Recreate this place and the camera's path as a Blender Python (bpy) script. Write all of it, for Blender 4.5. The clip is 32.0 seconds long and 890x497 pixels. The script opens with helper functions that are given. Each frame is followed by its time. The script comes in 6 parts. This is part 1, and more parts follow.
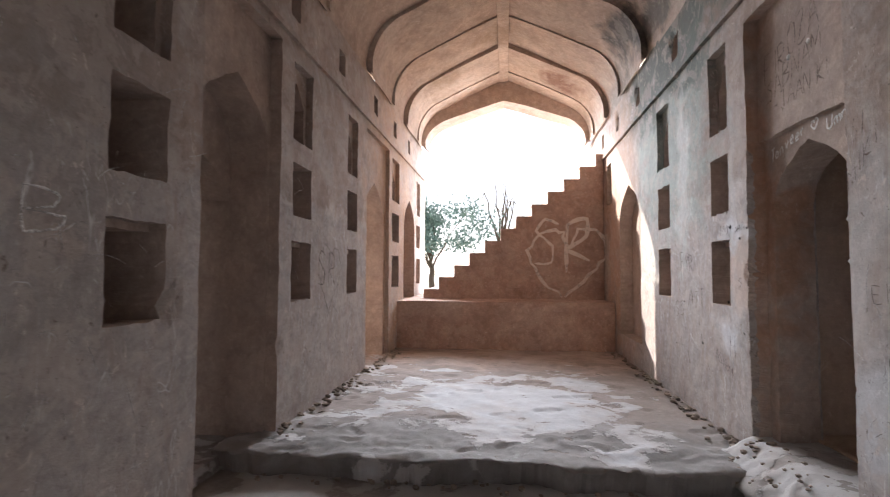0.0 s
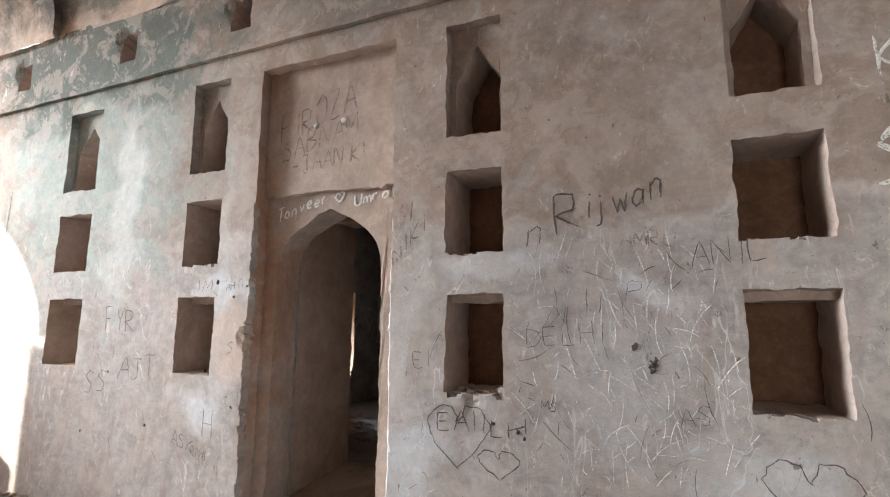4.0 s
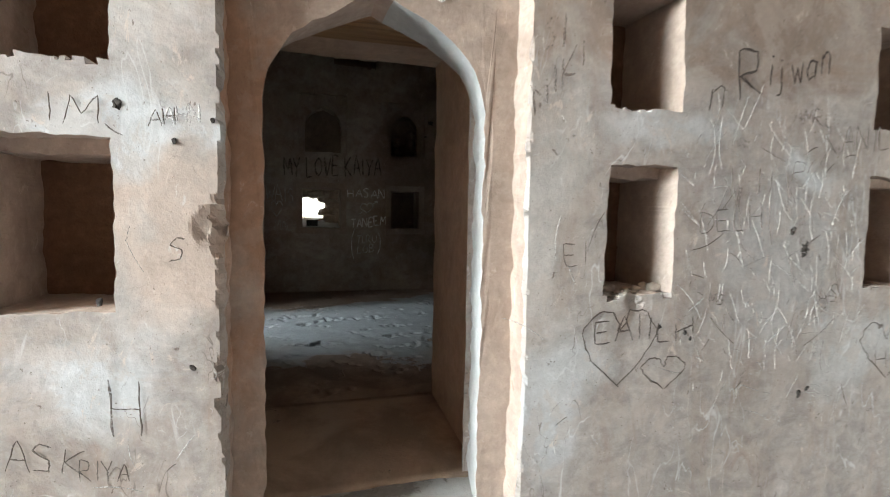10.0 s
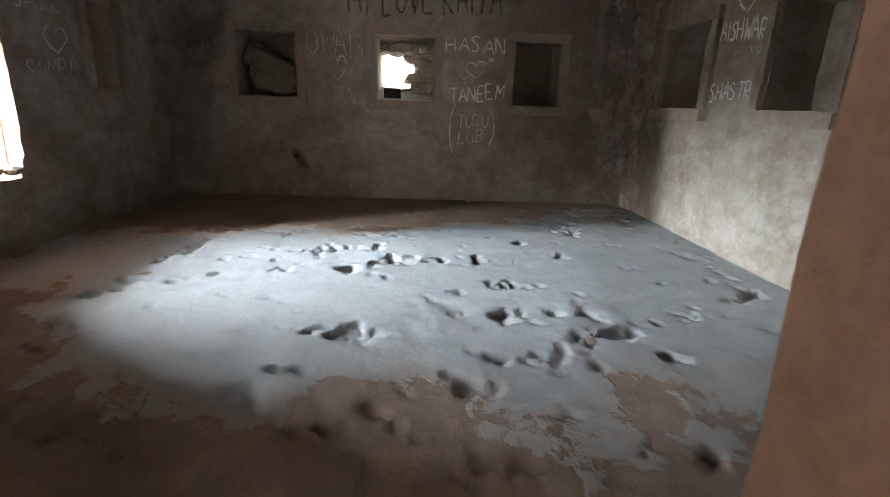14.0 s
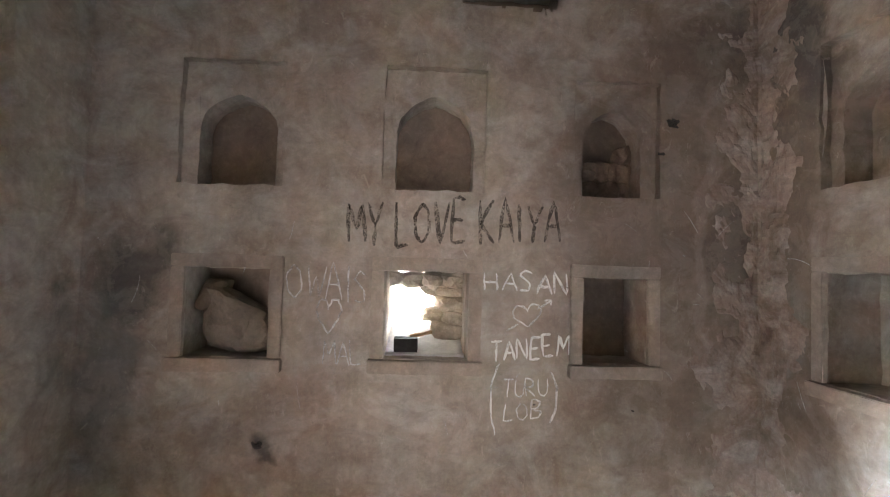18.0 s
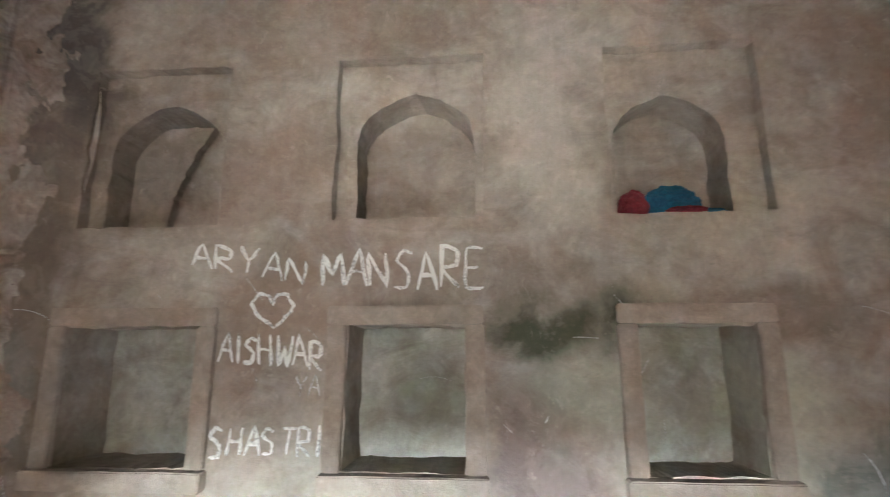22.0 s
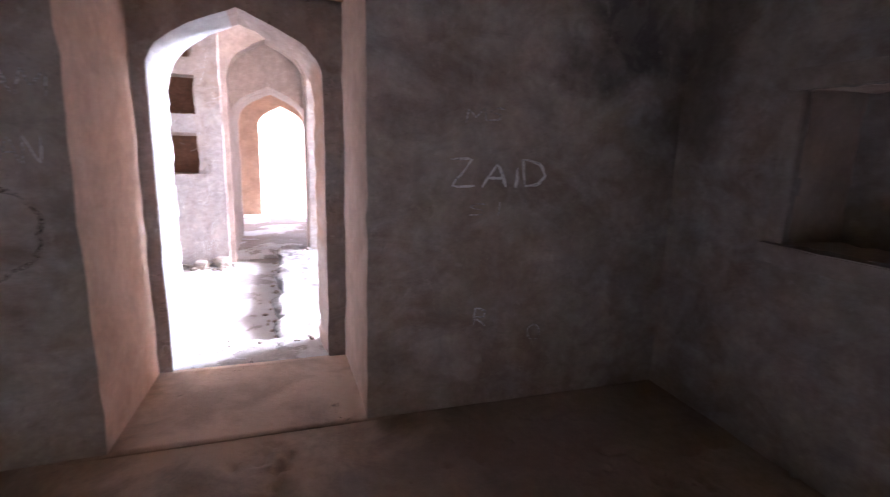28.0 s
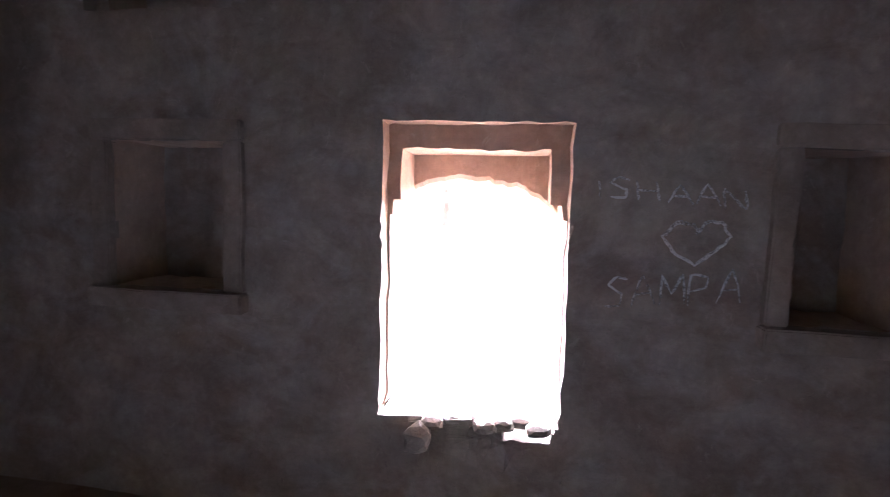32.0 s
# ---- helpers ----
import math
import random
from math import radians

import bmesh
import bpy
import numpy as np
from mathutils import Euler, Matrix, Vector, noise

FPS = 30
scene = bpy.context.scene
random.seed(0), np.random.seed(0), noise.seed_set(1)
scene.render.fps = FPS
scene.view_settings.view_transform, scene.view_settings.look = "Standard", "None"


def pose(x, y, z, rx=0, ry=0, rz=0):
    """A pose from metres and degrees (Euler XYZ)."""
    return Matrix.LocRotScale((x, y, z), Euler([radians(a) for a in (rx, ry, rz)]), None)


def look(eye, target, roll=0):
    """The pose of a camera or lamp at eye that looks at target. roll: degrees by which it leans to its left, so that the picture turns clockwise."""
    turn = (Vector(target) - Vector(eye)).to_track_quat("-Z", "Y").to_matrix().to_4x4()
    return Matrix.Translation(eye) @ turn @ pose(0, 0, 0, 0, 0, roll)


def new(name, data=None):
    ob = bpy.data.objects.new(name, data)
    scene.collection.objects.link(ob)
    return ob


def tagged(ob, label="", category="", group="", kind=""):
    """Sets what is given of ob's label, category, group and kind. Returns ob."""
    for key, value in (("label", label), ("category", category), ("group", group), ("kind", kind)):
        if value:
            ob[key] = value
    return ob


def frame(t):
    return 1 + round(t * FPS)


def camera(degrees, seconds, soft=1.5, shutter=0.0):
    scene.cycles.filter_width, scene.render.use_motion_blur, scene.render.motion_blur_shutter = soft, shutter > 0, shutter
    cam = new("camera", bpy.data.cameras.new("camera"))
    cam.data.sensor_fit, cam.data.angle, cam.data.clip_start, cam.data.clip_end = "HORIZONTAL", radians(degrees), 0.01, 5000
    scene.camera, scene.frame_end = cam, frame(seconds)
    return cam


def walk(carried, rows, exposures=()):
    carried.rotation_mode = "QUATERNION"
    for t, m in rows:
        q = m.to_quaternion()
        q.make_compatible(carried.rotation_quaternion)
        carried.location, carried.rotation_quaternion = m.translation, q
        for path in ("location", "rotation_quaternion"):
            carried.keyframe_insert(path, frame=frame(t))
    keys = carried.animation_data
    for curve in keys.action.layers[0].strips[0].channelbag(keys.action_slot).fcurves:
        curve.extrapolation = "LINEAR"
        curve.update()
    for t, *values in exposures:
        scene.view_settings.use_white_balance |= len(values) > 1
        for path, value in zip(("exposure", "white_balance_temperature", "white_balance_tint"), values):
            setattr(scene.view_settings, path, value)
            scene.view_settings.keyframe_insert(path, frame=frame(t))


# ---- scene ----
cam = camera(84.3, 32.0, soft=1.0, shutter=0.3)
PATH = [
    (0, (-1.764, -2.444, -0.257), (-2.013, -0.462, -0.166), 0.2),
    (0.5, (-1.717, -2.232, -0.3), (-1.741, -0.233, -0.231), 0.5),
    (1, (-1.844, -2.104, -0.26), (-1.529, -0.13, -0.213), 0.4),
    (1.5, (-1.965, -1.926, -0.256), (-1.294, -0.042, -0.221), 0.6),
    (2, (-2.096, -1.754, -0.227), (-0.961, -0.107, -0.189), 0.7),
    (2.5, (-2.225, -1.547, -0.191), (-0.794, -0.15, -0.164), 0.6),
    (3, (-2.349, -1.362, -0.156), (-0.721, -0.206, -0.031), 0.9),
    (3.5, (-2.495, -1.204, -0.135), (-0.735, -0.283, 0.093), 0.6),
    (5.5, (-2.561, -0.535, -0.212), (-0.611, -0.23, 0.109), 1.1),
    (6, (-2.492, -0.281, -0.224), (-0.519, -0.339, 0.097), 0.8),
    (6.5, (-2.376, -0.024, -0.237), (-0.451, -0.455, 0.093), 1.0),
    (7, (-2.337, 0.226, -0.237), (-0.479, -0.442, 0.081), 1.1),
    (7.5, (-2.331, 0.452, -0.228), (-0.49, -0.271, 0.065), 1.2),
    (8, (-2.239, 0.632, -0.247), (-0.397, -0.099, 0.022), 1.0),
    (8.5, (-2.161, 0.776, -0.199), (-0.301, 0.079, 0.034), 1.3),
    (9, (-2.079, 0.907, -0.195), (-0.194, 0.256, -0.04), 1.5),
    (9.5, (-1.991, 1.051, -0.199), (-0.073, 0.487, -0.181), 1.6),
    (10, (-1.718, 1.163, -0.21), (0.199, 0.612, -0.352), 1.0),
    (10.5, (-1.499, 1.089, -0.264), (0.45, 0.7, -0.491), 1.8),
    (11, (-1.187, 1.066, -0.309), (0.765, 0.752, -0.608), 1.8),
    (12, (-0.572, 0.931, -0.307), (1.361, 0.722, -0.776), 1.4),
    (13, (0.111, 0.922, -0.341), (2.028, 0.769, -0.89), 1.2),
    (13.5, (0.495, 0.775, -0.451), (2.415, 0.648, -0.999), 2.0),
    (15.5, (1.479, 0.776, -0.37), (3.371, 0.678, -1.009), 2.0),
    (16, (1.654, 0.78, -0.189), (3.569, 0.696, -0.758), 2.1),
    (16.5, (1.838, 0.871, 0.012), (3.799, 0.799, -0.372), 2.0),
    (17, (2.008, 0.971, 0.079), (3.996, 0.885, -0.12), 1.9),
    (17.5, (2.268, 0.965, 0.093), (4.265, 0.879, 0.058), 1.7),
    (18, (2.5, 0.957, 0.138), (4.496, 0.863, 0.222), 1.7),
    (18.5, (2.725, 0.987, 0.147), (4.709, 0.788, 0.3), 1.8),
    (19, (2.907, 0.972, 0.145), (4.828, 0.459, 0.363), 1.5),
    (19.5, (3.04, 0.883, 0.148), (4.849, 0.069, 0.402), 1.4),
    (20, (3.145, 0.823, 0.107), (4.8, -0.251, 0.432), 1.2),
    (20.5, (3.22, 0.833, 0.092), (4.615, -0.554, 0.451), 1.0),
    (21, (3.234, 0.82, 0.082), (4.324, -0.813, 0.463), 0.9),
    (21.5, (3.231, 0.847, 0.083), (3.813, -1.025, 0.474), -0.1),
    (22, (3.22, 0.873, 0.077), (3.367, -1.081, 0.479), -0.1),
    (22.5, (3.179, 0.92, 0.056), (2.946, -1.022, 0.473), -0.3),
    (23, (3.173, 0.991, 0.061), (2.589, -0.875, 0.484), -0.6),
    (23.5, (3.283, 1.017, 0.109), (2.275, -0.668, 0.488), -0.8),
    (24, (3.283, 1.045, 0.12), (1.982, -0.424, 0.507), -0.6),
    (24.5, (3.222, 1.007, 0.078), (1.592, -0.061, 0.525), 0.1),
    (25, (3.256, 1.028, 0.057), (1.397, 0.438, 0.502), -0.1),
    (25.5, (3.285, 1.065, -0.008), (1.356, 0.77, 0.43), 0.1),
    (27.5, (3.41, 1.109, -0.081), (1.458, 1.295, -0.475), 1.0),
    (28, (3.456, 1.12, -0.081), (1.594, 1.723, -0.49), 1.6),
    (28.5, (3.431, 1.094, -0.035), (1.731, 2.048, -0.482), 1.4),
    (29, (3.459, 1.126, -0.034), (1.922, 2.326, -0.477), 1.6),
    (29.5, (3.502, 1.162, -0.031), (2.147, 2.574, -0.445), 1.6),
    (30, (3.542, 1.194, -0.018), (2.385, 2.78, -0.401), 1.7),
    (30.5, (3.581, 1.21, -0.021), (2.636, 2.94, -0.355), 1.8),
    (31, (3.613, 1.213, -0.036), (2.886, 3.056, -0.307), 1.8),
    (31.5, (3.663, 1.23, -0.026), (3.146, 3.147, -0.263), 1.7),
    (32, (3.678, 1.231, -0.037), (3.385, 3.2, -0.232), 1.8),
]
walk(cam, [(t, look(eye, target, roll)) for t, eye, target, roll in PATH],
     exposures=[(0, 1.3, 6400, 16), (1, 1.2, 6400, 15), (2, 1.05, 6400, 13), (3, 1.75, 6450, 12), (3.5, 2.0, 6500, 11), (6, 2.4, 6500, 8), (8, 2.25, 6500, 7), (10, 2.3, 6500, 3), (11.5, 2.2, 6400, 2), (12.3, 2.85, 6400, 4), (13, 4.15, 6250, 5), (15.5, 3.75, 6900, 10), (16.2, 4.35, 6900, 12), (17, 5.4, 6500, 16), (18, 5.85, 6300, 10), (20, 5.7, 6300, 6), (22, 5.9, 6200, 7), (24, 5.75, 6150, 12), (25.2, 4.95, 5900, 24), (28, 4.35, 5700, 27), (29, 5.45, 5900, 18), (30, 5.3, 5700, 20), (31, 4.65, 5600, 26), (32, 4.4, 5500, 26)])

# ---- light ----
SUN_WAY = Vector((1.0, -1.36, -0.78)).normalized()
world = bpy.data.worlds.new("sky")
scene.world = world
world.use_nodes = True
wn = world.node_tree
sky = wn.nodes.new("ShaderNodeTexSky")
sky.sky_type = 'NISHITA'
sky.sun_disc = False
sky.sun_elevation = math.asin(-SUN_WAY.z)
sky.sun_rotation = math.atan2(-SUN_WAY.x, -SUN_WAY.y)
sky.air_density, sky.dust_density = 1.0, 0.6
haze = wn.nodes.new("ShaderNodeMix")
haze.data_type = 'RGBA'
haze.inputs[0].default_value = 0.65
haze.inputs[7].default_value = (8.2, 8.5, 8.9, 1)
wn.links.new(sky.outputs[0], haze.inputs[6])
wn.links.new(haze.outputs[2], wn.nodes["Background"].inputs[0])
wn.nodes["Background"].inputs[1].default_value = 0.10

sun = new("sun", bpy.data.lights.new("sun", "SUN"))
sun.data.energy, sun.data.angle, sun.data.color = 5.0, radians(0.5), (1.0, 0.93, 0.82)
sun.matrix_world = look((0, 0, 20), Vector((0, 0, 20)) + SUN_WAY)


def sky_panel(name, eye, target, w, h, power, colour):
    ob = new(name, bpy.data.lights.new(name, "AREA"))
    ob.data.shape, ob.data.size, ob.data.size_y, ob.data.energy, ob.data.color = 'RECTANGLE', w, h, power, colour
    ob.matrix_world = look(eye, target)
    return ob


# sky panels standing in for daylight outside the openings
sky_panel("daylight_window_north", (4.4, 10.0, 1.75), (3.5, 3.1, -0.4), 5.0, 2.9, 1080, (0.80, 0.90, 1.0))
sky_panel("daylight_window_bright", (2.08, 10.2, 1.7), (3.6, 3.1, -0.4), 0.35, 2.7, 110, (0.84, 0.92, 1.0))
sky_panel("daylight_hall_end", (-4.2, 16.0, 5.0), (-0.8, 0.0, -1.2), 6.5, 5.6, 3000, (0.90, 0.95, 1.0))
sky_panel("daylight_door_west", (-8.6, 0.9, -0.3), (0, 0.9, -0.8), 1.6, 2.0, 6, (0.95, 0.97, 1.0))
# Fill panel behind an added, unseen door; it brightens the east wall.
sky_panel("fill_unseen_south_west", (-8.6, -2.3, 0.0), (0, -2.0, -0.5), 1.6, 2.2, 32, (0.95, 0.97, 1.0))

# ---- materials ----
RX0, RX1, RY0, RY1 = 1.30, 5.687, -1.295, 3.09


def nodes_of(name):
    m = bpy.data.materials.new(name)
    m.use_nodes = True
    nt = m.node_tree
    return m, nt, nt.nodes["Principled BSDF"]


def noise_node(nt, vec, scale, detail=6.0, rough=0.6, dist=0.0):
    n = nt.nodes.new("ShaderNodeTexNoise")
    n.inputs["Scale"].default_value, n.inputs["Detail"].default_value = scale, detail
    n.inputs["Roughness"].default_value, n.inputs["Distortion"].default_value = rough, dist
    nt.links.new(vec, n.inputs["Vector"])
    return n.outputs["Fac"]


def ramp(nt, fac, a, b, ca=(0, 0, 0, 1), cb=(1, 1, 1, 1)):
    r = nt.nodes.new("ShaderNodeValToRGB")
    r.color_ramp.elements[0].position, r.color_ramp.elements[1].position = a, b
    r.color_ramp.elements[0].color, r.color_ramp.elements[1].color = ca, cb
    nt.links.new(fac, r.inputs[0])
    return r.outputs[0]


def mix(nt, fac, a, b, mode='MIX'):
    n = nt.nodes.new("ShaderNodeMix")
    n.data_type, n.blend_type = 'RGBA', mode
    for sock, v in ((n.inputs[0], fac), (n.inputs[6], a), (n.inputs[7], b)):
        if isinstance(v, (tuple, float, int)):
            sock.default_value = v if not isinstance(v, tuple) else (*v, 1) if len(v) == 3 else v
        else:
            nt.links.new(v, sock)
    return n.outputs[2]


def mathn(nt, op, a, b=0.0):
    n = nt.nodes.new("ShaderNodeMath")
    n.operation = op
    for sock, v in ((n.inputs[0], a), (n.inputs[1], b)):
        if isinstance(v, (float, int)):
            sock.default_value = v
        else:
            nt.links.new(v, sock)
    return n.outputs[0]


def place(nt, stretch=(1, 1, 1)):
    g = nt.nodes.new("ShaderNodeNewGeometry")
    mp = nt.nodes.new("ShaderNodeMapping")
    mp.inputs["Scale"].default_value = stretch
    nt.links.new(g.outputs["Position"], mp.inputs["Vector"])
    return mp.outputs[0]


def bump(nt, bsdf, height, strength, dist):
    b = nt.nodes.new("ShaderNodeBump")
    b.inputs["Strength"].default_value, b.inputs["Distance"].default_value = strength, dist
    nt.links.new(height, b.inputs["Height"])
    nt.links.new(b.outputs[0], bsdf.inputs["Normal"])


def plaster(name, base, pale, dark, pale_amt=0.5, dark_amt=0.5, low_wear=None, seed=0.0, streak=0.35, patches=(), scratch=0.0, mottle=1.0, tints=(), crisp=0.0):
    """Old lime plaster: blotches, pale rubbed patches, dark stains running down, fine scratches."""
    m, nt, b = nodes_of(name)
    p = place(nt)
    off = nt.nodes.new("ShaderNodeVectorMath")
    off.inputs[1].default_value = (seed, seed * 1.7, seed * 0.6)
    nt.links.new(p, off.inputs[0])
    p = off.outputs[0]
    big = noise_node(nt, p, 0.9, 5, 0.62, 0.4)
    mid = noise_node(nt, p, 3.1, 7, 0.65, 0.5)
    fine = noise_node(nt, p, 26, 6, 0.7)
    grit = noise_node(nt, p, 140, 3, 0.6)
    pv = place(nt, (5.0, 5.0, 0.7))
    run = noise_node(nt, pv, 1.0, 6, 0.6, 0.3)
    col = mix(nt, ramp(nt, mid, 0.3, 0.72), base, tuple(c * 0.66 for c in base))
    col = mix(nt, mathn(nt, 'MULTIPLY', ramp(nt, big, 0.46, 0.7), pale_amt), col, pale)
    for k, (tint, size, amt) in enumerate(tints):
        cloud = ramp(nt, noise_node(nt, place(nt, (1, 1, 0.8 + 0.3 * k)), size, 7, 0.68, 0.9), 0.47, 0.66)
        col = mix(nt, mathn(nt, 'MULTIPLY', cloud, amt), col, tint)
    if low_wear:
        g = nt.nodes.new("ShaderNodeSeparateXYZ")
        nt.links.new(place(nt), g.inputs[0])
        wob = mathn(nt, 'ADD', g.outputs[2], mathn(nt, 'MULTIPLY', mid, 0.55))
        hm = nt.nodes.new("ShaderNodeMapRange")
        hm.inputs[1].default_value, hm.inputs[2].default_value = low_wear[0] + 0.24, low_wear[0] + 0.34
        hm.inputs[3].default_value, hm.inputs[4].default_value = 1.0, 0.0
        nt.links.new(wob, hm.inputs[0])
        blot = ramp(nt, noise_node(nt, place(nt, (4.2, 4.2, 1.3)), 1.3, 8, 0.72, 0.8), 0.30, 0.52)
        grey = mix(nt, ramp(nt, noise_node(nt, place(nt, (1, 1, 1.6)), 5.5, 9, 0.74, 1.1), 0.38, 0.62), low_wear[2], tuple(c * 0.70 for c in low_wear[2]))
        col = mix(nt, mathn(nt, 'MULTIPLY', mathn(nt, 'MULTIPLY', hm.outputs[0], blot), low_wear[1]), col, grey)
        rim = nt.nodes.new("ShaderNodeMath")
        rim.operation = 'ABSOLUTE'
        nt.links.new(mathn(nt, 'SUBTRACT', hm.outputs[0], 0.5), rim.inputs[0])
        lip = ramp(nt, rim.outputs[0], 0.05, 0.5, (1, 1, 1, 1), (0, 0, 0, 1))
        col = mix(nt, mathn(nt, 'MULTIPLY', mathn(nt, 'MULTIPLY', lip, ramp(nt, big, 0.42, 0.6)), 0.45), col, tuple(min(0.8, c * 1.35) for c in low_wear[2]))
    if patches:
        drift = nt.nodes.new("ShaderNodeTexNoise")
        drift.inputs["Scale"].default_value, drift.inputs["Detail"].default_value = 2.1, 5.0
        nt.links.new(place(nt), drift.inputs["Vector"])
        shift = nt.nodes.new("ShaderNodeVectorMath")
        shift.operation = 'MULTIPLY_ADD'
        shift.inputs[1].default_value = (0.7, 0.7, 0.7)
        nt.links.new(drift.outputs["Color"], shift.inputs[0])
        nt.links.new(place(nt), shift.inputs[2])
        back = nt.nodes.new("ShaderNodeVectorMath")
        back.operation = 'SUBTRACT'
        back.inputs[1].default_value = (0.35, 0.35, 0.35)
        nt.links.new(shift.outputs[0], back.inputs[0])
    for centre, size, tint, amt in patches:
        far = nt.nodes.new("ShaderNodeVectorMath")
        far.operation = 'SUBTRACT'
        far.inputs[1].default_value = centre
        nt.links.new(back.outputs[0], far.inputs[0])
        sc = nt.nodes.new("ShaderNodeVectorMath")
        sc.operation = 'DIVIDE'
        sc.inputs[1].default_value = size
        nt.links.new(far.outputs[0], sc.inputs[0])
        ln = nt.nodes.new("ShaderNodeVectorMath")
        ln.operation = 'LENGTH'
        nt.links.new(sc.outputs[0], ln.inputs[0])
        edge = mathn(nt, 'ADD', ln.outputs["Value"], mathn(nt, 'MULTIPLY', mathn(nt, 'SUBTRACT', mid, 0.5), 1.6))
        col = mix(nt, mathn(nt, 'MULTIPLY', ramp(nt, edge, 0.5, 1.1, (1, 1, 1, 1), (0, 0, 0, 1)), amt), col, tint)
    st = ramp(nt, run, 0.56, 0.78)
    col = mix(nt, mathn(nt, 'MULTIPLY', st, dark_amt * streak), col, dark)
    spot = ramp(nt, noise_node(nt, p, 1.7, 8, 0.7, 1.2), 0.6, 0.78)
    col = mix(nt, mathn(nt, 'MULTIPLY', spot, dark_amt), col, dark)
    tone = nt.nodes.new("ShaderNodeMix")
    tone.data_type, tone.blend_type = 'RGBA', 'MULTIPLY'
    tone.inputs[0].default_value = 1.0
    nt.links.new(col, tone.inputs[6])
    nt.links.new(ramp(nt, noise_node(nt, p, 11, 8, 0.75, 0.6), 0.3, 0.7, (1 - 0.32 * mottle, 1 - 0.33 * mottle, 1 - 0.34 * mottle, 1), (1 + 0.2 * mottle,) * 3 + (1,)), tone.inputs[7])
    col = tone.outputs[2]
    col = mix(nt, mottle, col, ramp(nt, fine, 0.5, 0.74, (0.95, 0.95, 0.95, 1), (1.28, 1.28, 1.28, 1)), 'MULTIPLY')
    col = mix(nt, mathn(nt, 'MULTIPLY', ramp(nt, grit, 0.6, 0.75), 0.32), col, tuple(c * 0.45 for c in base))
    if crisp:
        worn = ramp(nt, noise_node(nt, p, 4.3, 9, 0.72, 0.5), 0.515, 0.545)
        col = mix(nt, mathn(nt, 'MULTIPLY', worn, 0.55 * crisp), col, mix(nt, 0.5, col, pale))
        scuff = ramp(nt, noise_node(nt, place(nt, (1.0, 1.0, 0.55)), 13, 9, 0.78, 0.9), 0.60, 0.64)
        col = mix(nt, mathn(nt, 'MULTIPLY', scuff, 0.55 * crisp), col, tuple(min(0.8, c * 1.3) for c in pale))
        gouge = ramp(nt, noise_node(nt, place(nt, (1.0, 1.0, 0.7)), 21, 5, 0.68, 0.4), 0.665, 0.685)
        col = mix(nt, mathn(nt, 'MULTIPLY', gouge, 0.6 * crisp), col, tuple(c * 0.8 for c in dark))
        speck = ramp(nt, noise_node(nt, p, 75, 3, 0.6), 0.68, 0.72)
        col = mix(nt, mathn(nt, 'MULTIPLY', speck, 0.6 * crisp), col, tuple(c * 0.7 for c in dark))
    if scratch:
        g = nt.nodes.new("ShaderNodeSeparateXYZ")
        nt.links.new(place(nt), g.inputs[0])
        low = ramp(nt, mathn(nt, 'ADD', mathn(nt, 'MULTIPLY', g.outputs[2], 0.5), 0.5), 0.55, 0.75, (1, 1, 1, 1), (0.12, 0.12, 0.12, 1))
        for tint, stretch, wide, lo in (((0.68, 0.68, 0.68), (7.0, 7.0, 2.2), 0.012, 0.50), ((0.12, 0.095, 0.08), (6.0, 9.0, 4.0), 0.007, 0.55), ((0.70, 0.69, 0.68), (16.0, 16.0, 9.0), 0.016, 0.58)):
            line = nt.nodes.new("ShaderNodeMath")
            line.operation = 'ABSOLUTE'
            nt.links.new(mathn(nt, 'SUBTRACT', noise_node(nt, place(nt, stretch), 1.0, 3, 0.45, 0.8), 0.5), line.inputs[0])
            thin = ramp(nt, line.outputs[0], 0.0, wide, (1, 1, 1, 1), (0, 0, 0, 1))
            some = ramp(nt, noise_node(nt, place(nt, stretch), 0.55, 4, 0.6), lo, lo + 0.08)
            col = mix(nt, mathn(nt, 'MULTIPLY', mathn(nt, 'MULTIPLY', thin, some), mathn(nt, 'MULTIPLY', low, scratch)), col, tint)
    nt.links.new(col, b.inputs["Base Color"])
    b.inputs["Roughness"].default_value = 0.93
    b.inputs["Specular IOR Level"].default_value = 0.2
    hgt = mathn(nt, 'ADD', mathn(nt, 'MULTIPLY', mid, 1.0), mathn(nt, 'ADD', mathn(nt, 'MULTIPLY', fine, 0.35), mathn(nt, 'MULTIPLY', grit, 0.1)))
    bump(nt, b, hgt, 0.75 * mottle, 0.014)
    return m


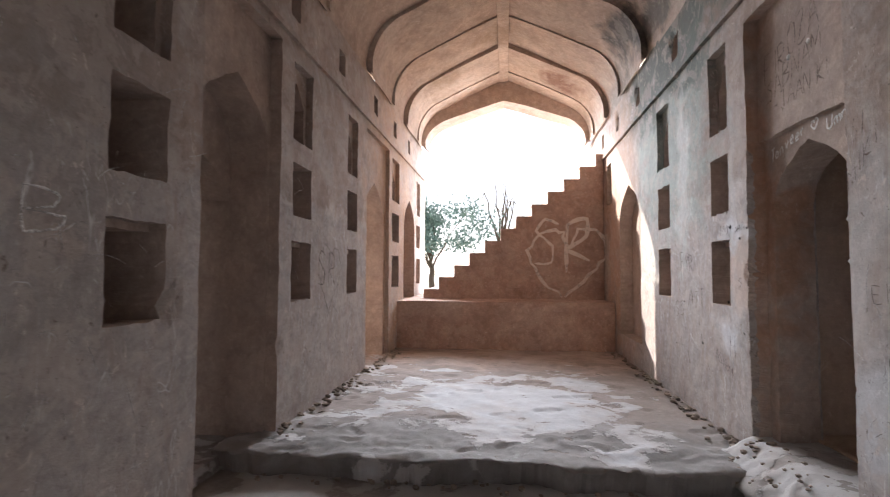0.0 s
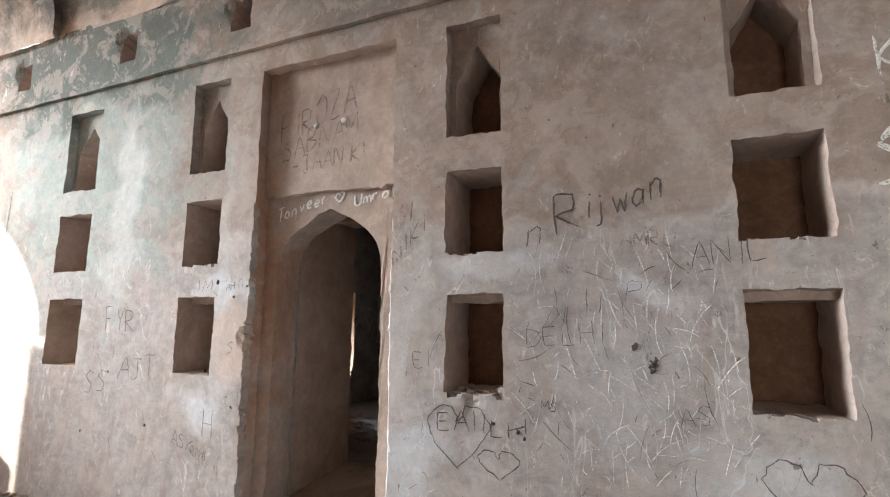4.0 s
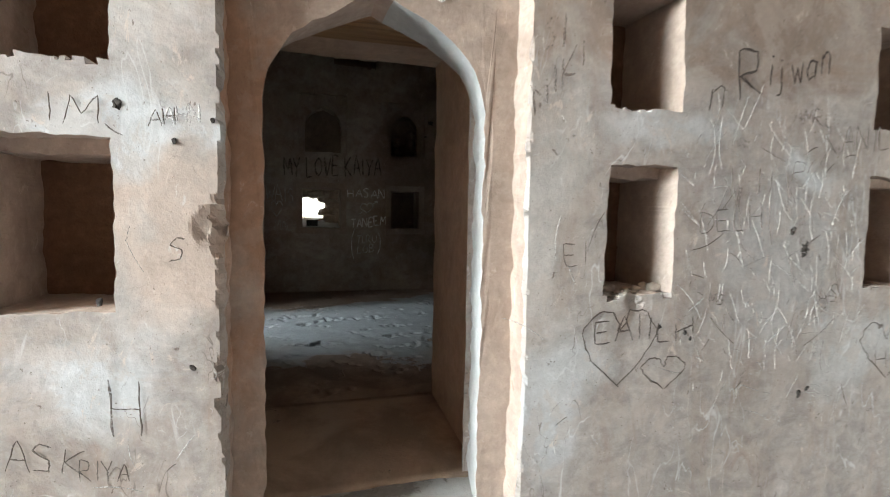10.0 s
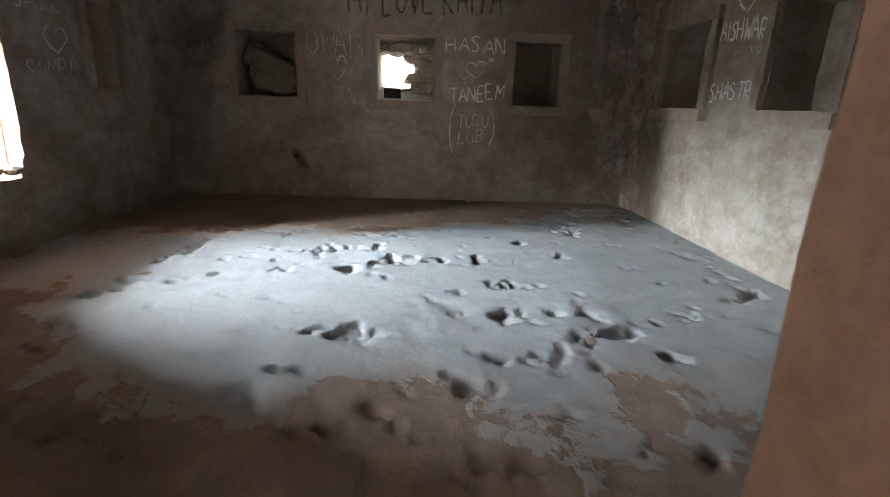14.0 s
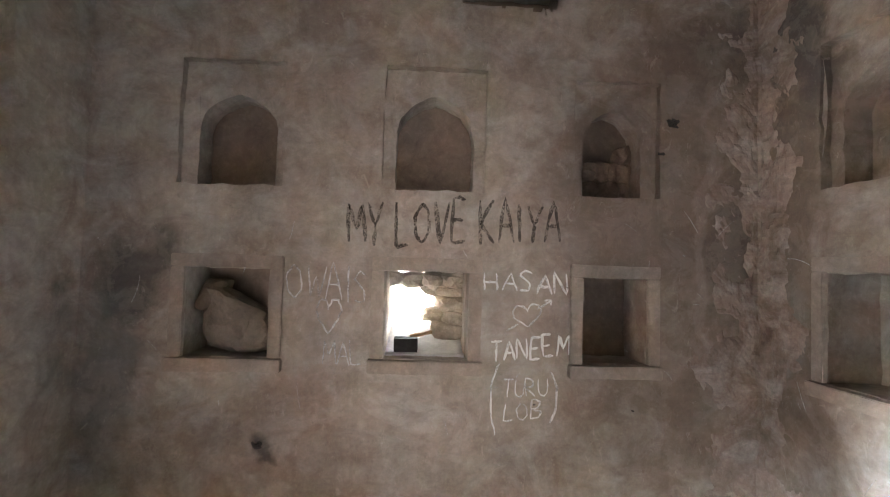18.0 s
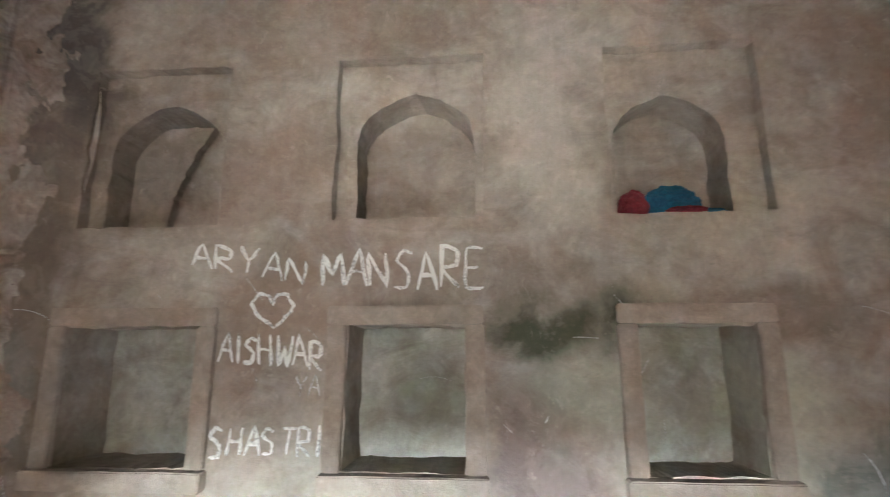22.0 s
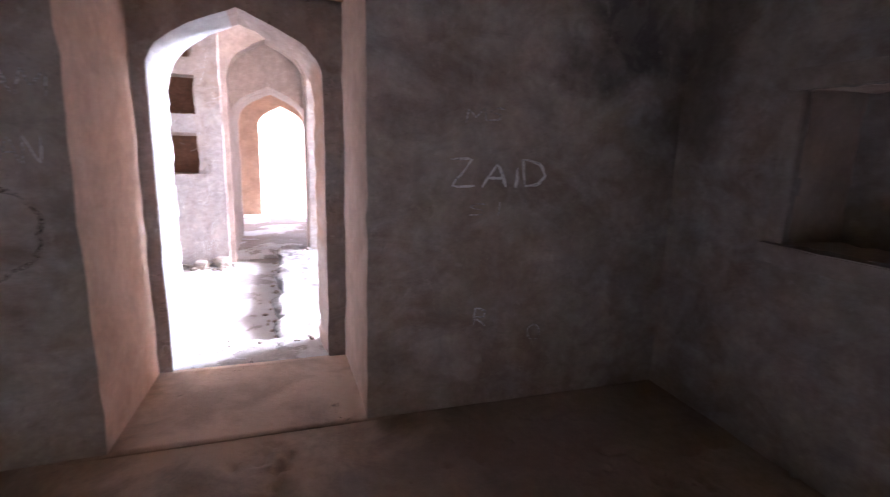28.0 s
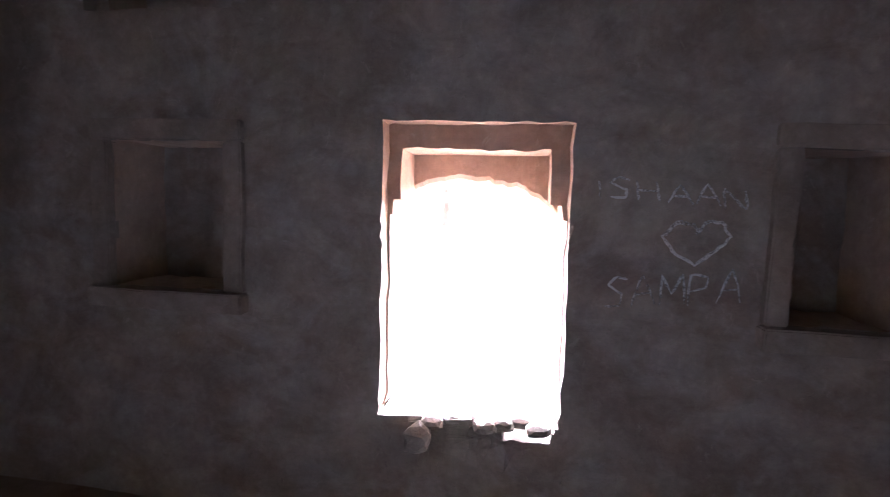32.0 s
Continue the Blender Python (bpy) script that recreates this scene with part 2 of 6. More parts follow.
def lime_floor(name, pale, worn, edge=0.5, seed=0.0, amt=1.0, areas=(), pits=0.0, tones=()):
    """Lime floor whose pale skin has flaked off in islands down to a darker bed; areas: (centre, size, more or less skin)."""
    m, nt, b = nodes_of(name)
    off = nt.nodes.new("ShaderNodeVectorMath")
    off.inputs[1].default_value = (seed, seed * 0.7, 0)
    nt.links.new(place(nt), off.inputs[0])
    p = off.outputs[0]
    isl = noise_node(nt, p, 1.7, 8, 0.62, 0.25)
    fine = noise_node(nt, p, 22, 6, 0.7)
    grit = noise_node(nt, p, 95, 4, 0.65)
    cloud = noise_node(nt, p, 2.6, 6, 0.65, 0.4)
    for centre, size, more in areas:
        far = nt.nodes.new("ShaderNodeVectorMath")
        far.operation = 'SUBTRACT'
        far.inputs[1].default_value = centre
        nt.links.new(place(nt), far.inputs[0])
        sc = nt.nodes.new("ShaderNodeVectorMath")
        sc.operation = 'DIVIDE'
        sc.inputs[1].default_value = size
        nt.links.new(far.outputs[0], sc.inputs[0])
        ln = nt.nodes.new("ShaderNodeVectorMath")
        ln.operation = 'LENGTH'
        nt.links.new(sc.outputs[0], ln.inputs[0])
        isl = mathn(nt, 'ADD', isl, mathn(nt, 'MULTIPLY', ramp(nt, ln.outputs["Value"], 0.3, 1.1, (1, 1, 1, 1), (0, 0, 0, 1)), more))
    skin = ramp(nt, isl, edge - 0.012, edge + 0.012)
    thin = ramp(nt, isl, edge + 0.01, edge + 0.13)
    pc = mix(nt, ramp(nt, noise_node(nt, p, 6, 7, 0.7), 0.35, 0.7), pale, tuple(c * 0.80 for c in pale))
    pc = mix(nt, thin, tuple(0.5 * a + 0.5 * w for a, w in zip(pale, worn)), pc)
    wc = mix(nt, ramp(nt, cloud, 0.35, 0.65), worn, tuple(c * 0.72 for c in worn))
    wc = mix(nt, mathn(nt, 'MULTIPLY', ramp(nt, fine, 0.4, 0.7), 0.6), wc, tuple(c * 0.62 for c in worn))
    for centre, size, tint, much in tones:
        far = nt.nodes.new("ShaderNodeVectorMath")
        far.operation = 'SUBTRACT'
        far.inputs[1].default_value = centre
        nt.links.new(place(nt), far.inputs[0])
        sc = nt.nodes.new("ShaderNodeVectorMath")
        sc.operation = 'DIVIDE'
        sc.inputs[1].default_value = size
        nt.links.new(far.outputs[0], sc.inputs[0])
        ln = nt.nodes.new("ShaderNodeVectorMath")
        ln.operation = 'LENGTH'
        nt.links.new(sc.outputs[0], ln.inputs[0])
        dist = mathn(nt, 'ADD', ln.outputs["Value"], mathn(nt, 'MULTIPLY', mathn(nt, 'SUBTRACT', cloud, 0.5), 1.4))
        wc = mix(nt, mathn(nt, 'MULTIPLY', ramp(nt, dist, 0.5, 1.1, (1, 1, 1, 1), (0, 0, 0, 1)), much), wc, mix(nt, ramp(nt, cloud, 0.42, 0.6), tint, tuple(c * 0.68 for c in tint)))
    col = mix(nt, mathn(nt, 'MULTIPLY', skin, amt), wc, pc)
    hgt = mathn(nt, 'ADD', mathn(nt, 'MULTIPLY', skin, 0.5), mathn(nt, 'ADD', mathn(nt, 'MULTIPLY', fine, 0.4), mathn(nt, 'MULTIPLY', grit, 0.2)))
    if pits:
        hole = ramp(nt, noise_node(nt, place(nt, (1.0, 1.5, 1.0)), 3.2, 7, 0.62, 0.35), pits, pits + 0.02)
        col = mix(nt, hole, col, mix(nt, fine, tuple(c * 0.45 for c in worn), tuple(c * 0.95 for c in worn)))
        hgt = mathn(nt, 'SUBTRACT', hgt, mathn(nt, 'MULTIPLY', hole, 1.6))
    col = mix(nt, mathn(nt, 'MULTIPLY', ramp(nt, grit, 0.58, 0.74), 0.3), col, tuple(c * 0.45 for c in worn))
    nt.links.new(col, b.inputs["Base Color"])
    b.inputs["Roughness"].default_value = 0.85
    b.inputs["Specular IOR Level"].default_value = 0.25
    bump(nt, b, hgt, 0.6, 0.016)
    return m


M_HALL = plaster("hall_plaster", (0.43, 0.335, 0.28), (0.49, 0.42, 0.37), (0.20, 0.155, 0.13), 0.45, 0.35, (0.35, 0.85, (0.50, 0.46, 0.435)), mottle=0.55, streak=0.15, crisp=1.35,
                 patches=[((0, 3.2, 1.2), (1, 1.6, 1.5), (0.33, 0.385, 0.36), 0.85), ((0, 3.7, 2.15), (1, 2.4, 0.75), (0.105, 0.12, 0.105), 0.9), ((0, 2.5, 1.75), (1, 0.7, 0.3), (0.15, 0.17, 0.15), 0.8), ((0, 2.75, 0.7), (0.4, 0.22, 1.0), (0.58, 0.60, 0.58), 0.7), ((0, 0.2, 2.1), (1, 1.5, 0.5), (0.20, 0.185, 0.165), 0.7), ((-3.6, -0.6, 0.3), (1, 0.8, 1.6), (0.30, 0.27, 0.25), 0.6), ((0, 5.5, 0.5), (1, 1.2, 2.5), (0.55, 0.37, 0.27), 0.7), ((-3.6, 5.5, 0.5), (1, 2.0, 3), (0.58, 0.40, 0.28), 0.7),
                          ((0, -1.03, -0.03), (0.3, 0.16, 0.09), (0.66, 0.67, 0.68), 0.8), ((0, -2.35, -0.72), (0.3, 0.35, 0.2), (0.62, 0.63, 0.64), 0.7), ((0, -0.13, 1.1), (0.1, 0.06, 0.08), (0.7, 0.7, 0.7), 0.7),
                          ((0, 0.25, -0.3), (0.3, 0.14, 0.8), (0.56, 0.53, 0.50), 0.6), ((0, 1.6, 0.1), (0.3, 0.14, 1.2), (0.56, 0.54, 0.52), 0.6), ((0, -0.9, -0.45), (0.3, 0.5, 0.5), (0.52, 0.52, 0.52), 0.5), ((0, 1.55, -0.25), (0.3, 0.15, 0.35), (0.58, 0.45, 0.37), 0.7), ((0, 1.75, -0.75), (0.3, 0.32, 0.22), (0.68, 0.70, 0.72), 0.7), ((0, 1.6, 0.05), (0.3, 0.25, 0.1), (0.66, 0.68, 0.70), 0.7), ((0, 0.2, -0.95), (0.3, 0.2, 0.4), (0.60, 0.62, 0.64), 0.6), ((0, -1.4, -0.85), (0.3, 0.4, 0.25), (0.60, 0.62, 0.63), 0.5), ((0, -0.3, 0.12), (0.3, 0.5, 0.08), (0.62, 0.63, 0.64), 0.6)], scratch=0.75, tints=[((0.30, 0.235, 0.20), 1.6, 0.5), ((0.47, 0.44, 0.42), 2.7, 0.5)])
M_VAULT = plaster("vault_plaster", (0.56, 0.43, 0.345), (0.62, 0.53, 0.46), (0.20, 0.16, 0.14), 0.5, 0.35, None, 5.0,
                  patches=[((-0.2, 4.2, 2.95), (0.45, 0.75, 0.45), (0.08, 0.078, 0.072), 0.9), ((-0.05, 3.3, 2.75), (0.4, 0.8, 0.4), (0.10, 0.10, 0.09), 0.85), ((-0.05, 5.4, 2.5), (0.4, 1.2, 0.4), (0.2, 0.19, 0.17), 0.7), ((-0.75, 6.95, 3.3), (0.55, 0.5, 0.4), (0.27, 0.16, 0.125), 0.95), ((-1.9, 5.8, 3.7), (0.5, 0.4, 0.4), (0.33, 0.24, 0.17), 0.6), ((-2.9, 6.6, 3.3), (0.3, 0.5, 0.3), (0.34, 0.25, 0.18), 0.6), ((-0.1, 1.8, 2.6), (0.5, 1.2, 0.4), (0.14, 0.135, 0.12), 0.8)], mottle=0.7, crisp=0.6)
M_PEACH = plaster("ochre_plaster", (0.60, 0.435, 0.33), (0.66, 0.53, 0.45), (0.31, 0.20, 0.145), 0.5, 0.4, None, 9.0, mottle=0.5, streak=0.6, crisp=0.45)
M_END = plaster("end_wall_plaster", (0.47, 0.45, 0.425), (0.62, 0.61, 0.59), (0.22, 0.21, 0.20), 0.8, 0.5, None, 27.0, mottle=0.6, streak=0.5, crisp=1.0, scratch=0.8, patches=[((-0.5, -3.28, 1.5), (0.9, 0.3, 0.8), (0.25, 0.245, 0.23), 0.85), ((-0.2, -3.28, 0.8), (0.25, 0.3, 0.4), (0.33, 0.32, 0.30), 0.6)], tints=[((0.28, 0.265, 0.25), 1.8, 0.6), ((0.64, 0.64, 0.63), 3.1, 0.6)])
# Dusty sill colour pushed towards white to stand for bright daylight.
M_LIT_DUST = plaster("lit_pale_dust", (0.76, 0.75, 0.73), (0.82, 0.82, 0.81), (0.5, 0.46, 0.4), 0.5, 0.2, None, 26.0, mottle=0.5)
# Reveal plaster whitened to paint in the daylight that falls on it.
M_LIT_REVEAL = plaster("lit_reveal_plaster", (0.54, 0.545, 0.54), (0.64, 0.65, 0.65), (0.42, 0.34, 0.28), 0.6, 0.35, None, 10.0, mottle=0.4)
M_PEEL = plaster("peeled_corner_plaster", (0.33, 0.255, 0.21), (0.47, 0.41, 0.355), (0.10, 0.08, 0.065), 0.8, 0.7, None, 23.0, mottle=0.8, tints=[((0.15, 0.105, 0.08), 1.9, 0.85), ((0.50, 0.445, 0.385), 3.6, 0.7), ((0.36, 0.265, 0.215), 3.3, 0.5)])
M_BED = plaster("earth_bed", (0.22, 0.16, 0.125), (0.31, 0.245, 0.20), (0.16, 0.10, 0.075), 0.6, 0.6, None, 24.0)
# Lit copy of the rubble: sunlight is put into its paler colour.
M_PALE = plaster("sunlit_rubble", (0.60, 0.50, 0.40), (0.70, 0.64, 0.56), (0.34, 0.25, 0.18), 0.6, 0.3, None, 25.0)
M_NICHE = plaster("recess_plaster", (0.52, 0.41, 0.345), (0.60, 0.52, 0.46), (0.25, 0.17, 0.13), 0.4, 0.4, None, 11.0,
                  patches=[((0.1, 1.40, 0.3), (0.4, 0.16, 1.6), (0.44, 0.25, 0.16), 0.75), ((0.1, 0.9, 1.2), (0.3, 0.3, 0.3), (0.40, 0.31, 0.27), 0.6)], mottle=0.6, crisp=0.5)
# Niche backs: red-brown plaster, darkened to deepen the shade inside.
M_HOLLOW = plaster("shaded_niche_plaster", (0.23, 0.125, 0.078), (0.30, 0.18, 0.12), (0.08, 0.05, 0.04), 0.3, 0.5, None, 12.0)
SOOT, BROWN, CHALKY, RUST, MOSS = (0.085, 0.075, 0.068), (0.17, 0.125, 0.095), (0.60, 0.56, 0.50), (0.31, 0.225, 0.17), (0.10, 0.105, 0.07)
M_FRAME = plaster("frame_plaster", (0.41, 0.335, 0.275), (0.50, 0.43, 0.365), (0.24, 0.19, 0.16), 0.5, 0.4, None, 14.0, mottle=0.7)
M_ROOM = plaster("room_plaster", (0.42, 0.345, 0.285), (0.54, 0.475, 0.41), (0.14, 0.115, 0.10), 0.7, 0.55, None, 13.0, patches=[
    ((5.69, 2.75, 0.1), (0.3, 0.35, 0.4), SOOT, 0.75), ((5.69, 2.95, -0.6), (0.3, 0.3, 0.7), (0.16, 0.16, 0.15), 0.7), ((5.69, 1.95, -1.0), (0.2, 0.09, 0.08), SOOT, 0.8),
    ((5.69, -0.8, 0.35), (0.3, 0.32, 0.4), BROWN, 0.8), ((5.69, -1.05, 0.6), (0.3, 0.40, 2.8), BROWN, 0.6), ((5.4, -1.3, 0.8), (0.45, 0.3, 2.8), BROWN, 0.8), ((5.69, -1.15, 0.3), (0.3, 0.2, 0.7), SOOT, 0.7), ((5.45, -1.3, 1.7), (0.4, 0.3, 0.8), SOOT, 0.75), ((5.5, -1.3, -0.2), (0.2, 0.3, 0.4), (0.24, 0.23, 0.2), 0.7), ((5.0, -1.5, 1.0), (0.4, 0.3, 0.5), BROWN, 0.75), ((5.69, -0.3, 0.95), (0.6, 0.3, 0.4), BROWN, 0.6), ((1.3, -0.85, 1.8), (0.3, 0.16, 0.55), (0.17, 0.085, 0.05), 0.9), ((1.3, -1.05, -0.1), (0.3, 0.25, 0.8), SOOT, 0.6), ((1.3, -0.2, -0.7), (0.3, 0.4, 0.4), SOOT, 0.45), ((1.3, 2.1, -0.7), (0.3, 0.25, 0.25), RUST, 0.4), ((4.0, -1.3, 1.7), (0.9, 0.3, 0.35), RUST, 0.4), ((5.69, -0.97, 0.4), (0.2, 0.06, 1.7), CHALKY, 0.4), ((5.69, -0.65, 0.6), (0.3, 0.8, 2.2), (0.22, 0.165, 0.13), 0.65),
    ((5.69, -0.75, 1.7), (0.3, 0.5, 0.35), BROWN, 0.7), ((5.69, -0.7, -0.9), (0.3, 0.4, 0.4), BROWN, 0.55),
    ((5.69, -0.2, 0.3), (0.4, 0.5, 1.3), (0.23, 0.17, 0.135), 0.65), ((2.92, -1.3, 0.20), (0.40, 0.3, 0.22), (0.075, 0.08, 0.05), 0.95), ((2.95, -1.3, 0.45), (0.35, 0.3, 0.25), (0.22, 0.18, 0.14), 0.7), ((1.75, -1.3, -0.55), (0.3, 0.3, 0.35), (0.12, 0.13, 0.115), 0.8), ((4.15, -1.3, 0.25), (0.4, 0.3, 0.35), (0.29, 0.20, 0.15), 0.7), ((1.9, -1.3, 0.25), (0.3, 0.3, 0.15), BROWN, 0.6), ((2.95, -1.3, -0.4), (0.32, 0.3, 0.55), (0.19, 0.14, 0.125), 0.9), ((4.2, -1.3, 0.95), (0.4, 0.3, 0.35), RUST, 0.5), ((2.88, -1.3, 1.0), (0.3, 0.3, 0.8), CHALKY, 0.5),
    ((1.5, -1.3, 1.4), (0.35, 0.3, 0.6), RUST, 0.8), ((2.4, -1.4, -0.1), (0.9, 0.5, 0.35), (0.40, 0.42, 0.33), 0.5), ((1.3, 2.75, 0.5), (0.3, 0.35, 0.32), SOOT, 0.8), ((1.45, 3.1, 0.8), (0.2, 0.3, 1.4), BROWN, 0.7),
    ((1.3, -0.8, 1.6), (0.3, 0.3, 0.7), (0.20, 0.125, 0.085), 0.6)], mottle=0.55, crisp=0.35, tints=[((0.39, 0.36, 0.27), 1.15, 0.6), ((0.24, 0.175, 0.145), 1.7, 0.65), ((0.50, 0.46, 0.42), 2.4, 0.55), ((0.20, 0.16, 0.135), 3.6, 0.4)])
M_MOULD = plaster("mouldy_niche_plaster", (0.40, 0.375, 0.315), (0.52, 0.51, 0.46), (0.17, 0.16, 0.125), 0.7, 0.6, None, 19.0, mottle=0.6, tints=[((0.33, 0.35, 0.23), 2.1, 0.7), ((0.54, 0.54, 0.50), 3.0, 0.6), ((0.20, 0.165, 0.135), 2.8, 0.6)])
# The same brown patch is set in each of the four springing corners.
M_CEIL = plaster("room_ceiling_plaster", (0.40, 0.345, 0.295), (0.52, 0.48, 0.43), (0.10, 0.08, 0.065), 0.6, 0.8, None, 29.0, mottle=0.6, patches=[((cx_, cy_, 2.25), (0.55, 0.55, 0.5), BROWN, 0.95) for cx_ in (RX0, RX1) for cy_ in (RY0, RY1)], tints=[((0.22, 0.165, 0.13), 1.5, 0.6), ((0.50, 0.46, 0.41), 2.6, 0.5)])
# East niche backs: a darker brown that paints in the recess shade.
M_ROOM_HOLLOW = plaster("shaded_room_niche_plaster", (0.25, 0.185, 0.145), (0.34, 0.27, 0.22), (0.09, 0.07, 0.06), 0.4, 0.5, None, 17.0, mottle=0.7)
M_STAIR = plaster("stair_plaster", (0.58, 0.385, 0.30), (0.66, 0.53, 0.45), (0.28, 0.18, 0.15), 0.65, 0.4, None, 21.0, mottle=0.7, crisp=0.9, tints=[((0.66, 0.48, 0.39), 1.7, 0.6), ((0.42, 0.29, 0.24), 2.4, 0.5)])
M_FLOOR = lime_floor("hall_lime_floor", (0.60, 0.61, 0.625), (0.38, 0.32, 0.285), 0.5, 0.0, 1.0, [((-1.7, 2.7, -1.56), (1.5, 1.5, 1), 0.12), ((-1.8, 1.0, -1.56), (4, 0.75, 1), -0.10), ((-1.8, 5.6, -1.56), (4, 1.9, 1), -0.2), ((-0.2, 3, -1.56), (0.7, 3, 1), -0.12)], 0.64,
                     [((-1.8, 1.2, -1.56), (4, 1.0, 1), (0.31, 0.30, 0.29), 0.8), ((-1.8, 5.4, -1.56), (4, 1.6, 1), (0.47, 0.36, 0.30), 0.7)])
M_SILL = lime_floor("rubble_sill", (0.51, 0.50, 0.485), (0.36, 0.33, 0.30), 0.47, 5.0, 1.0, (), 0.62)
M_LOW = lime_floor("low_floor", (0.50, 0.49, 0.475), (0.34, 0.31, 0.285), 0.45, 3.0)
# Pale area follows the window light; the brown east of it paints its shade.
M_RFLOOR = lime_floor("room_lime_floor", (0.415, 0.42, 0.425), (0.345, 0.258, 0.203), 0.42, 7.0, 1.0, [((3.6, 0.4, -1.38), (1.9, 3.4, 1), 0.26), ((2.1, 3.1, -1.38), (1.7, 1.3, 1), -0.4), ((1.2, 0.9, -1.38), (1.5, 4.0, 1), -0.3), ((6.5, 2.2, -1.38), (2.55, 3.9, 1), -1.2)], 0.665,
                      [((0.8, 0.9, -1.38), (1.1, 1.2, 1), (0.53, 0.385, 0.28), 0.85)])
M_GROUND = lime_floor("dry_ground", (0.55, 0.50, 0.42), (0.42, 0.37, 0.29), 0.5, 2.0)

# ---- builders ----


def part(name, bm, material, parent=None, label="", inner=None):
    me = bpy.data.meshes.new(name)
    bm.to_mesh(me)
    bm.free()
    me.materials.append(material)
    for extra in inner or ():
        me.materials.append(extra)
    ob = new(name, me)
    if parent:
        ob.parent = parent
    return tagged(ob, label)


def soften(bm, amp, scale, seed=0.0):
    o = Vector((seed, seed * 2.3, seed * 0.7))
    for v in bm.verts:
        q = v.co * scale + o
        v.co += amp * noise.noise_vector(q) + amp * 0.5 * noise.noise_vector(q * 3.1)


def lines(lo, hi, marks, res):
    cuts = sorted({round(lo, 4), round(hi, 4), *(round(m, 4) for m in marks if lo < m < hi)})
    out = []
    for a, b in zip(cuts, cuts[1:]):
        k = max(1, math.ceil((b - a) / res))
        out += [a + (b - a) * i / k for i in range(k)]
    return out + [cuts[-1]]


def pointed(u, u0, u1, spring, apex):
    """Height of a four-centred arch over u."""
    s = min(1.0, abs(2 * (u - u0) / (u1 - u0) - 1))
    if u1 - u0 < 0.45:
        return spring + (apex - spring) * (1 - s)
    return spring + (apex - spring) * (0.5 * (1 - s ** 5) ** 0.5 + 0.5 * (1 - s))


def rounder(u, u0, u1, spring, apex):
    """Height of a round-shouldered arch with a small point."""
    s = abs(2 * (u - u0) / (u1 - u0) - 1)
    return spring + (apex - spring) * (0.80 * math.sqrt(max(0.0, 1 - s ** 2.3)) + 0.20 * max(0.0, 1 - s / 0.85) ** 1.1)


def wall_mesh(lo, hi, vlo, vhi, deep, feats, put, res=0.09, amp=0.006, seed=0.0, chips=(), arch=pointed, finer=((), ())):
    """A thick wall in u (along) and v (up). feats, later over earlier: (u0, u1, v0, v1, depth, spring or None); depth None goes through.
    put(u, v, d) gives the place; d runs into the wall. chips: (u, v, radius) where the edges are broken."""
    us = lines(lo, hi, list(finer[0]) + [c[0] + c[2] * k / 3 for c in chips for k in (-2, -1, 0, 1, 2)] + [x for f in feats for x in f[:2]] + [a for f in feats if f[5] is not None for a in (f[0] + (f[1] - f[0]) * (0.6 * i / 24 + 0.4 * (0.5 - 0.5 * math.cos(math.pi * i / 24))) for i in range(25))], res)
    vs = lines(vlo, vhi, list(finer[1]) + [c[1] + c[2] * k / 3 for c in chips for k in (-2, -1, 0, 1, 2)] + [x for f in feats for x in f[2:4]], res)
    nu, nv = len(us) - 1, len(vs) - 1
    grid = [[0.0] * nv for _ in range(nu)]
    for u0, u1, v0, v1, d, _ in feats:
        for i in range(nu):
            if u0 < (us[i] + us[i + 1]) / 2 < u1:
                for j in range(nv):
                    if v0 < (vs[j] + vs[j + 1]) / 2 < v1:
                        grid[i][j] = d
    bm = bmesh.new()
    made = {}

    def warp(u, v):
        for u0, u1, v0, v1, d, spring in feats:
            if spring is not None and u0 - 1e-5 <= u <= u1 + 1e-5:
                top, roof = arch(u, u0, u1, spring, v1), v1 + 0.12
                if v0 < v <= v1:
                    return v0 + (v - v0) * (top - v0) / (v1 - v0)
                if v1 < v < roof:
                    return top + (v - v1) * (roof - top) / (roof - v1)
        return v

    def vert(i, j, d):
        key = (i, j, round(d, 3))
        if key not in made:
            made[key] = bm.verts.new(put(us[i], warp(us[i], vs[j]), d))
        return made[key]

    def face(slot, *vv):
        try:
            bm.faces.new(vv).material_index = slot
        except ValueError:
            pass

    def steps(a, b):
        k = max(1, math.ceil(abs(b - a) / 0.25))
        return [a + (b - a) * n / k for n in range(k + 1)]

    def pierced(i, j):
        return 0 <= i < nu and 0 <= j < nv and grid[i][j] is None

    for i in range(nu):
        for j in range(nv):
            d = grid[i][j]
            if d is not None:
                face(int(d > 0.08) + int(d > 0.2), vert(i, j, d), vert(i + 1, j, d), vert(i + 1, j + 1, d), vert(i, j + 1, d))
                face(0, vert(i, j, deep), vert(i, j + 1, deep), vert(i + 1, j + 1, deep), vert(i + 1, j, deep))
    for i in range(nu + 1):
        for j in range(nv):
            a = grid[i - 1][j] if i > 0 else deep
            b = grid[i][j] if i < nu else deep
            a, b = (deep if a is None else a), (deep if b is None else b)
            if a != b:
                ss = steps(a, b)
                for p, q in zip(ss, ss[1:]):
                    face(3 if pierced(i - 1, j) != pierced(i, j) and min(p, q) > 0.1 else int(max(a, b) > 0.08), vert(i, j, p), vert(i, j + 1, p), vert(i, j + 1, q), vert(i, j, q))
    for i in range(nu):
        for j in range(nv + 1):
            a = grid[i][j - 1] if j > 0 else deep
            b = grid[i][j] if j < nv else deep
            a, b = (deep if a is None else a), (deep if b is None else b)
            if a != b:
                ss = steps(a, b)
